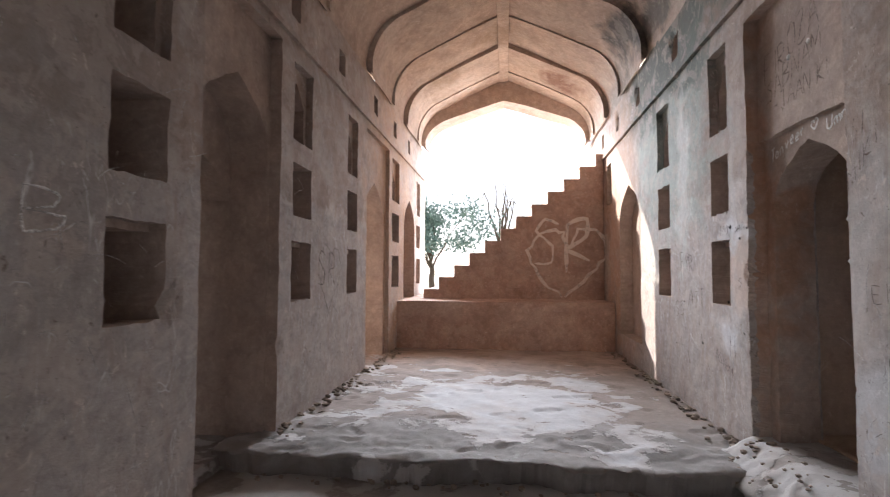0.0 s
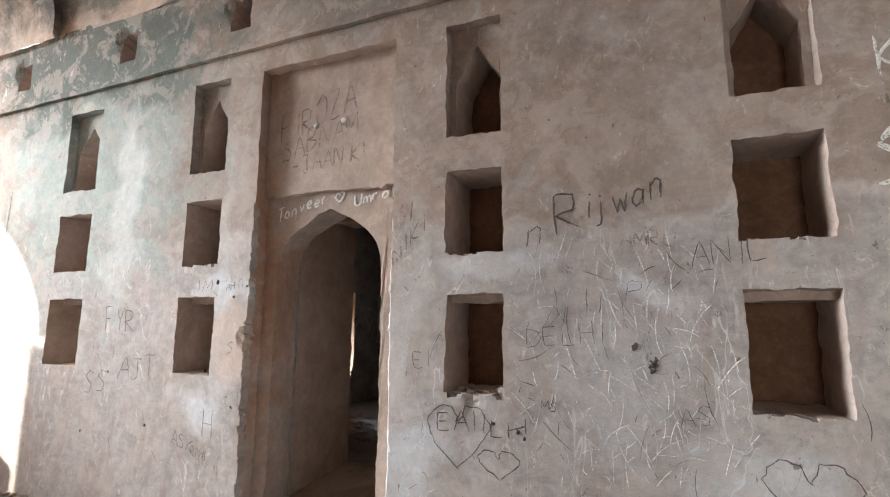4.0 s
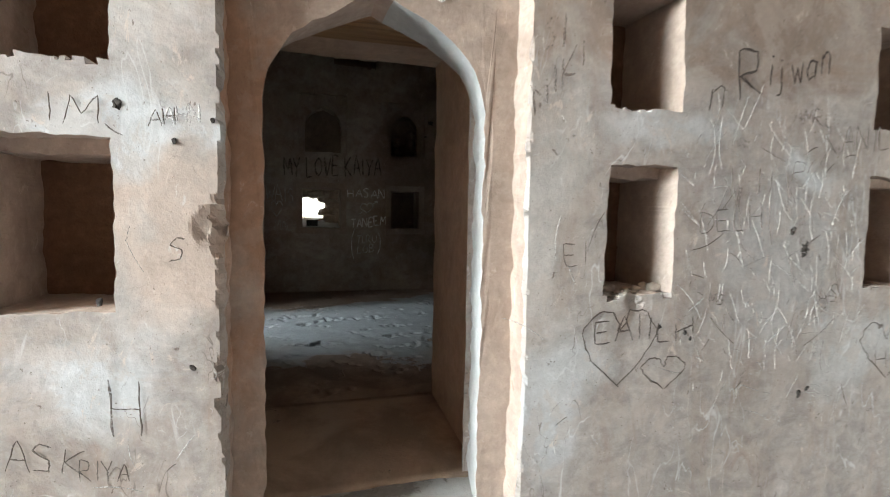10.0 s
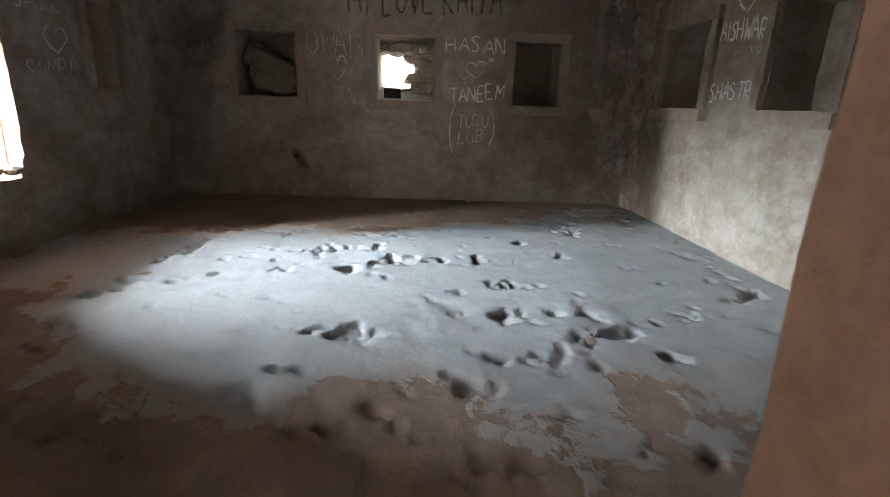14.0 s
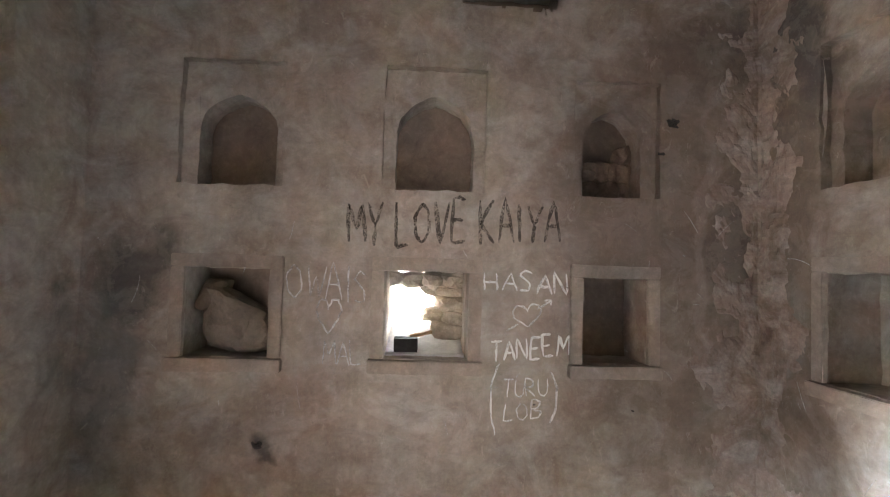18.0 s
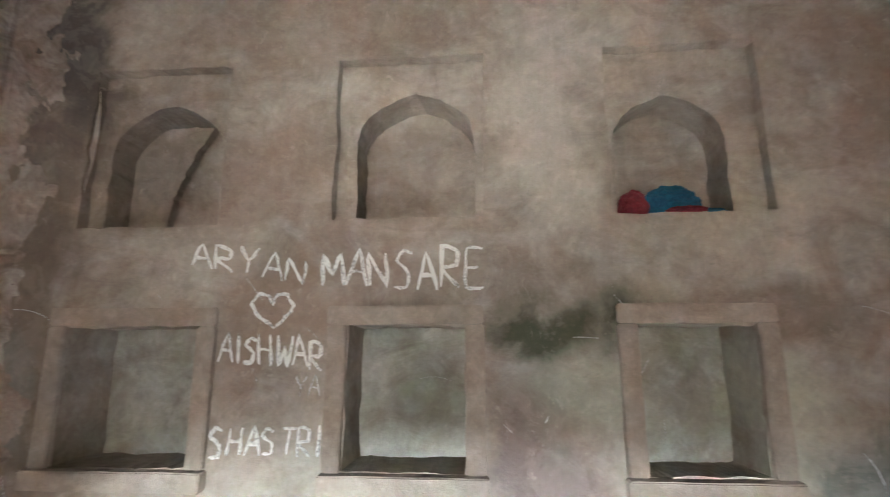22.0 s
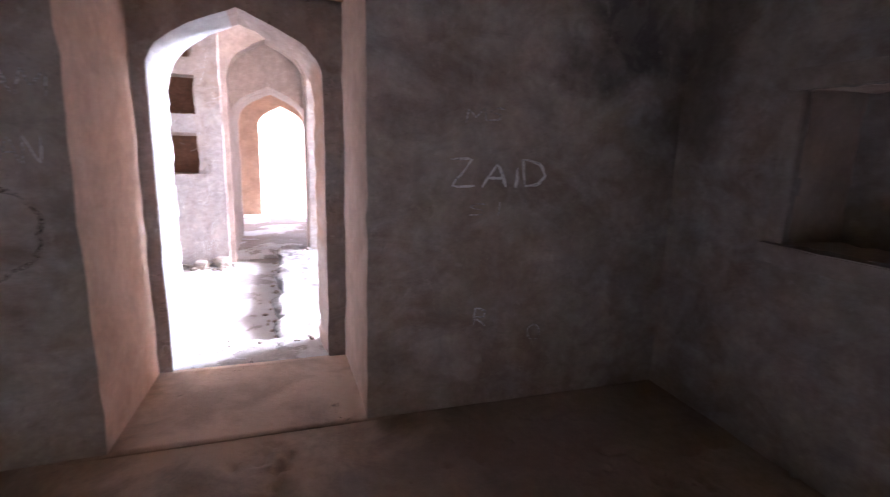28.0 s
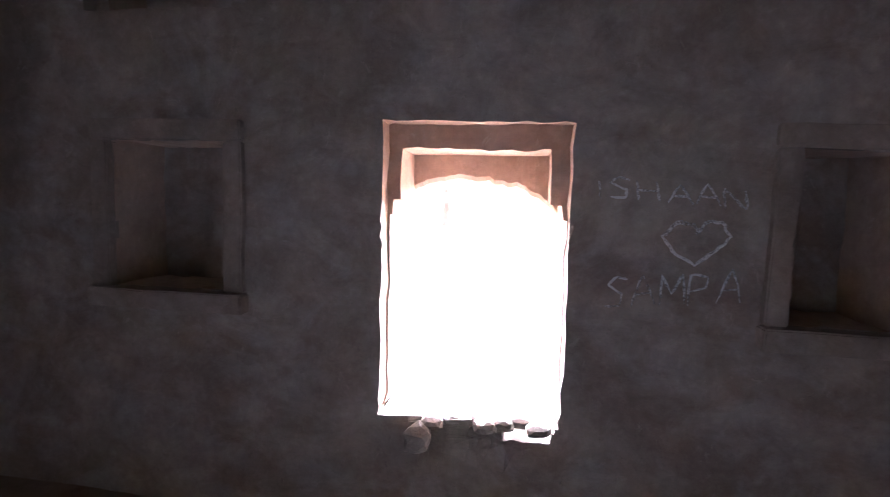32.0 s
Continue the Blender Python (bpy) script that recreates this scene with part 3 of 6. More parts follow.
                for p, q in zip(ss, ss[1:]):
                    face(3 if pierced(i, j - 1) != pierced(i, j) and min(p, q) > 0.1 else int(max(a, b) > 0.08), vert(i, j, p), vert(i + 1, j, p), vert(i + 1, j, q), vert(i, j, q))
    bmesh.ops.recalc_face_normals(bm, faces=bm.faces)
    worn = {v for e in bm.edges if len(e.link_faces) == 2 and e.calc_face_angle(0) > 0.9 for v in e.verts}
    soften(bm, amp, 2.6, seed)
    into = (put(lo, vlo, 1.0) - put(lo, vlo, 0.0)).normalized()
    for v in worn:
        w = 0.009 * noise.noise_vector(v.co * 9.0) + 0.008 * noise.noise_vector(v.co * 23.0)
        v.co += w - 0.85 * w.dot(into) * into
    for cu, cv, r in chips:
        c = put(cu, cv, 0.0)
        inward = (put(cu, cv, 1.0) - c).normalized()
        for v in bm.verts:
            k = 1 - (v.co - c).length / r
            if k > 0:
                v.co += inward * (k * r * 0.3) + r * 0.22 * k * noise.noise_vector(v.co * 17) + r * 0.15 * k * noise.noise_vector(v.co * 43)
    return bm


def structure(name, bm, material, label, category="wall", inner=None):
    return tagged(part(name, bm, material, None, "", inner), label, category, "", "structure")


def slab(x0, x1, y0, y1, z0, z1, res=0.12, amp=0.012, rag=None, seed=0.0, rise=None):
    """A floor slab with an uneven top; rag: (axis, sign, amount) of a broken edge."""
    bm = bmesh.new()
    xs, ys = lines(x0, x1, [], res), lines(y0, y1, [], res)
    top = [[bm.verts.new((x, y, z1)) for y in ys] for x in xs]
    low = [[bm.verts.new((x, y, z0)) if 0 in (i, j) or i == len(xs) - 1 or j == len(ys) - 1 else None for j, y in enumerate(ys)] for i, x in enumerate(xs)]
    for i in range(len(xs) - 1):
        for j in range(len(ys) - 1):
            bm.faces.new((top[i][j], top[i + 1][j], top[i + 1][j + 1], top[i][j + 1])).smooth = True
    for i in range(len(xs) - 1):
        for j in (0, len(ys) - 1):
            bm.faces.new((low[i][j], low[i + 1][j], top[i + 1][j], top[i][j]))
    for j in range(len(ys) - 1):
        for i in (0, len(xs) - 1):
            bm.faces.new((low[i][j], low[i][j + 1], top[i][j + 1], top[i][j]))
    bmesh.ops.recalc_face_normals(bm, faces=bm.faces)
    for v in bm.verts:
        if v.co.z > z1 - 0.01:
            q = Vector((v.co.x, v.co.y, seed))
            v.co.z += amp * noise.noise(q * 1.3) + amp * 0.7 * noise.noise(q * 4.7)
            if rise:
                v.co.z += rise(v.co.x, v.co.y)
        if rag:
            n, sgn, amt = rag
            edge = (x0, y0)[n] if sgn < 0 else (x1, y1)[n]
            if abs(v.co[n] - edge) < 0.02:
                s = Vector((v.co.x, v.co.y, v.co.z * 2 + seed))
                v.co[n] += amt * (noise.noise(s * 2.1) + 0.6 * noise.noise(s * 6.3) + 0.35 * noise.noise(s * 15)) - sgn * 0.14 * (v.co.z < z1 - 0.1)
                v.co.z -= 0.02 * abs(noise.noise(s * 9)) * (v.co.z > z1 - 0.1)
    return bm


def box(bm, x0, x1, y0, y1, z0, z1):
    vv = [bm.verts.new((x, y, z)) for x in (x0, x1) for y in (y0, y1) for z in (z0, z1)]
    for q in ((0, 1, 3, 2), (4, 6, 7, 5), (0, 4, 5, 1), (2, 3, 7, 6), (0, 2, 6, 4), (1, 5, 7, 3)):
        bm.faces.new([vv[k] for k in q])
    return bm


def block(x0, x1, y0, y1, z0, z1, res=0.15, amp=0.006, seed=0.0):
    """A plastered mass with wobbly faces."""
    bm = box(bmesh.new(), x0, x1, y0, y1, z0, z1)
    for axis, lo, hi in ((0, x0, x1), (1, y0, y1), (2, z0, z1)):
        for c in lines(lo, hi, [], res)[1:-1]:
            nrm = Vector((0, 0, 0))
            nrm[axis] = 1
            bmesh.ops.bisect_plane(bm, geom=bm.verts[:] + bm.edges[:] + bm.faces[:], plane_co=nrm * c, plane_no=nrm)
    bmesh.ops.recalc_face_normals(bm, faces=bm.faces)
    soften(bm, amp, 2.6, seed)
    return bm


# ---- the plan ----
X_L, Y_S, Y_N = -3.63, -3.28, 8.4
Z_LOW, Z_HALL, Z_PASS, Z_ROOM = -1.74, -1.56, -1.43, -1.383
DOOR_Y0, DOOR_Y1, DOOR_TOP = 0.37, 1.45, 0.692
Z_TOP = 2.45

# ---- floors ----


def flaked(depth, level, seed, wide=0.22, stretch=1.3):
    """Shallow broken pits in a floor's skin."""
    def drop(x, y):
        q = Vector((x, y * stretch, seed))
        s = noise.noise(q * 2.6) + 0.55 * noise.noise(q * 6.1) + 0.3 * noise.noise(q * 13.7)
        return -depth * min(1.0, max(0.0, (s - level) / wide)) * (1 + 0.35 * noise.noise(q * 24.0))
    return drop


def pitted(x, y):
    """The room's skin: sharp-edged holes with a crumbled bed, and fine ripples of trodden dust."""
    q = Vector((x, y, 3.0))
    near = noise.noise(q * 1.1 + Vector((9, 0, 0)))
    s = noise.noise(Vector((x * 5.0, y * 3.4, 5.0))) + 0.75 * noise.noise(q * 9.0) + 0.6 * noise.noise(q * 19.0) + 0.35 * noise.noise(q * 41.0) + 0.35 * near
    hole = min(1.0, max(0.0, (s - 0.58) / 0.12))
    step = min(1.0, max(0.0, (noise.noise(q * 2.2 + Vector((0, 7, 0))) + 0.4 * noise.noise(q * 7.0) - 0.12) / 0.16))
    return min(1.0, max(0.0, (x - 1.32) / 0.25)) * (-0.028 * hole * (1 + 0.5 * noise.noise(q * 30.0)) - 0.005 * step + 0.003 * noise.noise(q * 6.0) + 0.0015 * noise.noise(q * 26.0))


def broken_edge(x, y):
    """Flaked layers of lime near the front step, quieter further in."""
    q = Vector((x, y, 2.0))
    k = max(0.0, 1 - (y - 0.9) / 1.15)
    s = noise.noise(Vector((x * 1.6, y * 4.5, 1.0))) + 0.5 * noise.noise(Vector((x * 5.0, y * 11.0, 4.0))) + 0.25 * noise.noise(q * 19.0)
    layer = math.floor(max(-1.0, s) * 3.2) / 3.2
    return k * (0.026 * layer - 0.012 + 0.012 * noise.noise(q * 14.0) + 0.006 * noise.noise(q * 33.0)) - 0.05 * max(0.0, k - 0.86) / 0.14 * (0.6 + noise.noise(q * 3.3)) + flaked(0.016, 0.42, 8.0, 0.10)(x, y)


def crumbled(x, y):
    """Rubble that slopes away from the doorway."""
    q = Vector((x, y, 6.0))
    out = max(0.0, (0.02 - x) / 0.34)
    lump = 0.5 * noise.noise(q * 6.0) + 0.6 * noise.noise(q * 13.0) + 0.4 * noise.noise(q * 29.0)
    return -0.20 * out ** 1.3 - 0.10 * out * max(0.0, (0.75 - y) / 0.42) + 0.05 * min(1.0, 0.12 + 2.2 * out) * lump


structure("floor_hall", slab(X_L - 0.3, 0.1, 1.0, Y_N + 0.6, -2.2, Z_HALL, 0.028, 0.016, (1, -1, 0.10), 0.0, broken_edge), M_FLOOR, "pale lime floor flaking to dark grey at its broken front edge", "floor")
structure("floor_lower", slab(X_L - 0.3, 0.1, Y_S - 0.3, 1.4, -2.2, Z_LOW, 0.12, 0.012, None, 4.0), M_LOW, "grey dusty lower floor in front of a broken step", "floor")
structure("threshold", slab(-0.34, 0.44, 0.33, 1.43, -2.2, Z_PASS - 0.012, 0.028, 0.014, (0, -1, 0.08), 8.0, crumbled), M_SILL, "crumbling pale rubble threshold sloping out under an arched doorway", "threshold")
structure("floor_passage", slab(0.40, RX0 + 0.02, 0.2, 1.6, -2.2, Z_PASS, 0.05, 0.0025, None, 9.0, lambda x, y: 0.051 * max(0, x - 0.4) / 0.9), M_RFLOOR, "worn brown floor of the doorway passage", "floor")
structure("floor_room", slab(RX0, RX1 + 0.1, RY0 - 0.1, RY1 + 0.1, -2.2, Z_ROOM, 0.020, 0.004, None, 11.0, pitted), M_RFLOOR, "pale dusty lime floor with flaked holes and cracks", "floor")

# ---- hall walls ----


def niche_column(y0, y1):
    out = [(y0, y1, -0.53, 0.0, 0.40, None), (y0, y1, -0.045, 0.0, 0.11, None), (y0, y1, 0.225, 0.70, 0.40, None), (y0, y1, 0.905, 1.61, 0.07, None)]
    w = y1 - y0
    return out + [(y0 + 0.09 * w, y1 - 0.11 * w, 0.905, 1.49, 0.36, 1.27)]


def put_right(u, v, d):
    return Vector((d, u, v))


def put_left(u, v, d):
    return Vector((X_L - d, u, v))


def ragged(horizontal, edge, sign, lo, hi, count, most, depth, seed):
    """Small bites broken out along an edge."""
    rng = random.Random(seed)
    out = []
    for _ in range(count):
        at, along, bite = rng.uniform(lo, hi), rng.uniform(0.012, 0.05), rng.uniform(0.25, 1.0) ** 1.5 * most
        a, c = (edge, edge + sign * bite) if sign > 0 else (edge + sign * bite, edge)
        out.append((at, min(hi, at + along), a, c, depth * rng.uniform(0.5, 1), None) if horizontal else (a, c, at, min(hi, at + along), depth * rng.uniform(0.5, 1), None))
    return out


COLS = ((-3.04, -2.54), (-1.80, -1.44), (-0.335, 0.0), (1.72, 2.07), (3.15, 3.57))
door = [(0.35, 1.41, -2.1, 1.607, 0.085, None), (0.35, 1.41, -2.1, 0.70, 0.125, None), (0.478, 1.30, -2.1, 0.587, None, 0.17)]
right = [f for c in COLS for f in niche_column(*c)] + door
right += [(y - 0.1, y + 0.1, 1.99, 2.25, 0.3, None) for y in (0.3, 1.67, 2.91, 4.377, 5.6, 6.8)]
right += [(4.36, 5.55, -1.22, 1.01, 0.19, 0.45), (6.1, 6.5, 0.9, 1.6, 0.3, None)]
for (a, c), v, m in (((-0.335, 0.0), -0.53, 0.03), ((-0.335, 0.0), 0.225, 0.02), ((-1.80, -1.44), 0.225, 0.015), ((1.72, 2.07), 0.225, 0.02), ((-1.80, -1.44), -0.53, 0.008)):
    right = ragged(True, v, -1, a, c, 6, m, 0.079, a + v) + right
bm = wall_mesh(Y_S - 0.1, Y_N + 0.3, -2.1, Z_TOP, 0.42, right, put_right, 0.05, 0.006, 0.0,
          [(y + 0.05, 2.2, 0.14) for y in (0.3, 1.67, 2.91, 4.377, 5.6)] + [(1.43, -0.27, 0.08), (-0.17, -0.56, 0.07), (-0.05, -0.50, 0.05), (2.05, -0.1, 0.04)], pointed,
          ([1.395 + 0.011 * k for k in range(13)] + [0.29 + 0.012 * k for k in range(6)], [-1.42 + 0.017 * k for k in range(120)]))
for v in bm.verts:
    if v.co.x > 0.14 and abs(v.co.y - 0.89) < 0.435 and v.co.z < 0.62:
        k = (v.co.x - 0.125) / 0.3
        v.co.y = 0.89 + (v.co.y - 0.89) * (1 + 0.15 * k)
        v.co.z += 0.03 * k * (v.co.z > 0.08)
for v in bm.verts:
    if v.co.x < 0.03 and v.co.z < 0.62:
        q = Vector((0.0, 3.0, v.co.z))
        rough = 0.5 + 0.6 * noise.noise(q * 5.0) + 0.5 * noise.noise(q * 17.0) + 0.35 * noise.noise(q * 48.0)
        if 1.40 < v.co.y < 1.53:
            bite = max(0.004, rough * (0.018 + 0.06 * math.exp(-((v.co.z + 0.27) / 0.13) ** 2) + 0.022 * math.exp(-((v.co.z + 0.75) / 0.25) ** 2)))
            gone = 1 - (v.co.y - 1.41) / bite
        elif 0.28 < v.co.y < 0.36:
            bite = max(0.003, rough * (0.010 + 0.014 * math.exp(-((v.co.z + 0.9) / 0.3) ** 2)))
            gone = 1 - (0.35 - v.co.y) / bite
        else:
            continue
        if gone > 0:
            v.co.x += (0.055 if v.co.y > 1.0 else 0.016) * min(1.0, gone) ** 0.6 * (0.8 + 0.4 * noise.noise(v.co * 40.0))
# Only the north-facing, lit side of the doorway keeps the whitened plaster.
for f in bm.faces:
    if f.material_index == 3 and f.calc_center_median().y > 0.86:
        f.material_index = 1
structure("wall_east_hall", bm, M_HALL, "scratched pinkish plaster wall with rows of square niches", "wall", (M_NICHE, M_HOLLOW, M_LIT_REVEAL))
# The opening at -2.95 is unseen, added so the fill panel reaches the hall.
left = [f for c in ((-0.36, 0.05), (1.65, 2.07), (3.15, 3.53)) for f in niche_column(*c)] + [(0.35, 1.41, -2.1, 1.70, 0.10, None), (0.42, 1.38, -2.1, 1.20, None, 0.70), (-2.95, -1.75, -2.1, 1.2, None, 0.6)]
left += [(3.95, 5.22, -2.1, 1.68, 0.06, None), (4.02, 5.1, -2.1, 1.03, None, 0.45)]
left += [(y - 0.1, y + 0.1, 1.99, 2.25, 0.3, None) for y in (0.3, 1.67, 2.91, 4.377, 5.6, 6.8)]
left += niche_column(5.42, 5.95) + [(6.35, 7.4, -0.8, 1.1, 0.3, 0.5)] + niche_column(7.6, 8.05)
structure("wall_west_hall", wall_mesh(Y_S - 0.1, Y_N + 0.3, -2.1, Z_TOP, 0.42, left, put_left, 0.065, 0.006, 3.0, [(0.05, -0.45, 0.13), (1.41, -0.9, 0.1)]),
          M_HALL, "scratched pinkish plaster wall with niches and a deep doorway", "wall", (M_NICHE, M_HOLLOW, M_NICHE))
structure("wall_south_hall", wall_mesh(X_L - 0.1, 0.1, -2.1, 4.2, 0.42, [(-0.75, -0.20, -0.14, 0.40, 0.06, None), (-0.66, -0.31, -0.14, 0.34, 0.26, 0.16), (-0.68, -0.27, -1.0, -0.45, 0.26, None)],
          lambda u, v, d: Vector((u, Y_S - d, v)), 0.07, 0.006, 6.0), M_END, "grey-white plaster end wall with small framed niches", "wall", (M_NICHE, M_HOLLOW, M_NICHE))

# ---- passage masses either side of the hall ----
PASS = [(DOOR_Y0, DOOR_Y1, -2.1, DOOR_TOP, None, None)]
structure("wall_west_room", wall_mesh(RY0 - 1.0, RY1 + 1.0, -2.1, 3.4, RX0 - 0.425, PASS, lambda u, v, d: Vector((RX0 - d, u, v)), 0.1, 0.006, 8.0),
          M_ROOM, "sooty plaster wall of the side room around a deep doorway", "wall", (M_PEACH, M_ROOM, M_PEACH))
# The opening at -2.95 carries the added fill light through this mass.
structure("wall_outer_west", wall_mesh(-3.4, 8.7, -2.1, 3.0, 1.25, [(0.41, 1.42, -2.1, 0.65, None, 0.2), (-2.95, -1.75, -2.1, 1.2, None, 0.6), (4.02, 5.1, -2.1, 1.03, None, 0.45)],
          lambda u, v, d: Vector((X_L - 0.42 - d, u, v)), 0.15, 0.006, 9.0), M_NICHE, "ochre plaster passage walls behind the hall", "wall", (M_NICHE, M_NICHE, M_NICHE))

# The southern arch is unseen too, cut only for the fill panel.
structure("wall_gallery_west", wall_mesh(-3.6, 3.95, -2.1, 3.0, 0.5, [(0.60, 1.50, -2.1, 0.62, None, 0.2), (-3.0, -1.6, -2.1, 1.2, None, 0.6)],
          lambda u, v, d: Vector((-7.7 - d, u, v)), 0.2, 0.006, 10.0), M_PEACH, "pale peach arcade wall beyond the deep doorway", "wall", (M_PEACH, M_PEACH, M_PEACH))
# Unseen cross walls, added to cut the daylight inside the gallery.
for name, y0 in (("wall_light_block_north", 3.70), ("wall_light_block_south", -3.85)):
    structure(name, block(-7.7, X_L - 1.67, y0, y0 + 0.25, -2.1, 3.0, 0.5, 0.006, y0), M_PEACH, "unseen peach plaster cross wall added to block light in the gallery", "wall")
structure("floor_gallery", slab(-8.2, X_L - 0.25, -3.6, 8.8, -2.2, -1.62, 0.3, 0.01, None, 12.0), M_FLOOR, "pale worn floor of the gallery behind the hall", "floor")
# Unseen ceiling over the arcade, added to keep the sun out.
structure("ceiling_gallery", block(-8.2, X_L - 0.42, -3.6, 3.95, 3.0, 3.2, 1.0, 0.0), M_PEACH, "unseen ochre ceiling added over the gallery to keep out sun", "ceiling")

# ---- vault over the hall ----


def vault_profile(n=28, inset=0.0):
    """Half-width and height points of a four-centred vault, from the east spring over to the west."""
    w, spring, knee, crown = -X_L / 2, 2.40, 2.5, 3.86
    pts = [(w - inset, spring), (w - inset, knee)]
    for k in range(1, 9):
        a = radians(k * 7.2)
        pts.append((w - inset - 0.75 * (1 - math.cos(a)), knee + 0.75 * math.sin(a)))
    x0, z0 = pts[-1]
    for k in range(1, 8):
        f = k / 7
        pts.append((x0 * (1 - f), z0 + (crown - inset - z0) * (f + 0.10 * f * (1 - f))))
    return pts + [(-x, z) for x, z in pts[-2::-1]]


def vault_strip(bm, y0, y1, inset, thick=0.25, res=0.2, squash=1.0):
    prof = [(x, 2.4 + (z - 2.4) * squash) for x, z in vault_profile(inset=inset)]
    ys = lines(y0, y1, [], res)
    cx = X_L / 2
    inner = [[bm.verts.new((cx + x, y, z)) for y in ys] for x, z in prof]
    for i in range(len(prof) - 1):
        for j in range(len(ys) - 1):
            bm.faces.new((inner[i][j], inner[i][j + 1], inner[i + 1][j + 1], inner[i + 1][j]))
    for j in (0, len(ys) - 1):
        out = [bm.verts.new((cx + x * (1 + thick / 1.8), ys[j], z + thick)) for x, z in prof]
        for i in range(len(prof) - 1):
            bm.faces.new((inner[i][j], inner[i + 1][j], out[i + 1], out[i]))


bm = bmesh.new()
bays = [(-3.4, -2.0, 0.0), (-2.0, -0.6, 0.045), (-0.6, 0.8, 0.0), (0.8, 2.3, 0.045), (2.3, 3.9, 0.0), (3.9, 5.2, 0.05), (5.2, 6.3, 0.0), (6.3, 7.95, 0.05)]
for y0, y1, inset in bays:
    vault_strip(bm, y0, y1, inset)
vault_strip(bm, 7.9, 8.45, 0.14, 0.65, 0.12, 0.73)
soften(bm, 0.012, 1.6, 2.0)
structure("ceiling_vault", bm, M_VAULT, "cream plastered pointed vault in ribbed bays with soot stains", "ceiling")
for y in (2.3, 3.9, 5.2, 6.3, 7.4):
    bm = bmesh.new()
    vault_strip(bm, y - 0.035, y + 0.035, 0.085, 0.1, 0.07)
    soften(bm, 0.008, 1.8, y)
    structure("vault_rib", bm, M_VAULT, "thin raised plaster rib across the vault", "trim")
structure("ceiling_ridge", block(X_L / 2 - 0.09, X_L / 2 + 0.09, -3.3, 8.4, 3.74, 3.95, 0.3, 0.012), M_VAULT, "cream plaster ridge rib along the vault", "trim")
structure("roof_hall", block(X_L - 1.6, 1.6, -3.7, 8.45, 4.15, 4.4, 1.0, 0.0), M_VAULT, "flat plaster roof over the hall", "roof")
for name, x0, x1 in (("trim_east", -0.035, 0.02), ("trim_west", X_L - 0.02, X_L + 0.035)):
    structure(name, block(x0, x1, Y_S, Y_N, 1.78, 1.83, 0.25, 0.006), M_HALL, "thin projecting plaster string course", "trim")

# ---- stair at the hall's end ----
structure("stair_plinth", block(X_L, -0.02, 5.85, 8.2, -1.7, -0.77, 0.2, 0.012), M_STAIR, "low reddish plaster plinth with flaked skin", "plinth")
stair = new("stair")
for k in range(12):
    x0, z0 = -3.319 + 0.2884 * k, -0.828 + 0.2265 * k
    bm = box(bmesh.new(), x0, -0.012, 6.75, 8.1, z0 + 0.001, z0 + 0.2265)
    for axis, lo, hi in ((0, x0, -0.012), (1, 6.75, 8.1)):
        for c in lines(lo, hi, [], 0.16)[1:-1]:
            nrm = Vector((0, 0, 0))
            nrm[axis] = 1
            bmesh.ops.bisect_plane(bm, geom=bm.verts[:] + bm.edges[:] + bm.faces[:], plane_co=nrm * c, plane_no=nrm)
    soften(bm, 0.009, 3.0, 4.0)
    part("step", bm, M_STAIR, stair)
tagged(stair, "steep stepped stair with reddish plaster side", "stair", "", "structure")

# ---- side room ----
WALLS = {"E": (lambda u, v, d: Vector((RX1 + d, u, v)),), "S": (lambda u, v, d: Vector((u, RY0 - d, v)),), "N": (lambda u, v, d: Vector((u, RY1 + d, v)),)}


def square_niche(u0, u1, v0, v1, d=0.32):
    return [(u0, u1, v0, v1, d, None)]


def arch_niche(u0, u1, v0, apex, frame_u0, frame_u1, frame_top, d=0.28):
    return [(frame_u0, frame_u1, v0, frame_top, 0.065, None), (u0, u1, v0, apex, d, v0 + (apex - v0) * 0.62)]


E_LOW = ((-0.528, -0.106), (1.914, 2.438))
EAST_NICHE, EAST_WINDOW = (1.914, 2.438, -0.452, 0.108), (0.647, 1.186, -0.445, 0.118)
east = [f for a, b in E_LOW for f in square_niche(a, b, -0.452, 0.108, 0.35)]
east += [(0.647, 1.186, -0.445, 0.118, None, None)]
east += arch_niche(1.928, 2.428, 0.64, 1.247, 1.87, 2.53, 1.45) + arch_niche(0.628, 1.147, 0.642, 1.29, 0.556, 1.23, 1.46) + arch_niche(-0.51, -0.107, 0.645, 1.248, -0.617, -0.036, 1.425)
# Broken socket, deep enough that its back takes the shade-dark plaster.
east += [(0.10, 0.74, 1.90, 2.06, 0.24, None)] + ragged(True, 1.90, -1, 0.12, 0.72, 7, 0.05, 0.2, 31) + ragged(True, 2.06, 1, 0.12, 0.72, 7, 0.05, 0.2, 33)
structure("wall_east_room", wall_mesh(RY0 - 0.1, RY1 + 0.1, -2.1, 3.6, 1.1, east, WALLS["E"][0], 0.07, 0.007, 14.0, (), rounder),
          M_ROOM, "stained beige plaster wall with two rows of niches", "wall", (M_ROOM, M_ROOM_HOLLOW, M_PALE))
SN = ((4.50, 5.12), (3.298, 3.817), (2.09, 2.565))
south = [f for a, b in SN for f in square_niche(a, b, -0.424, 0.18, 0.3)]
south += arch_niche(4.50, 5.087, 0.65, 1.304, 4.46, 5.17, 1.48) + arch_niche(3.243, 3.818, 0.672, 1.325, 3.20, 3.91, 1.49) + arch_niche(2.082, 2.592, 0.67, 1.272, 1.93, 2.63, 1.50)
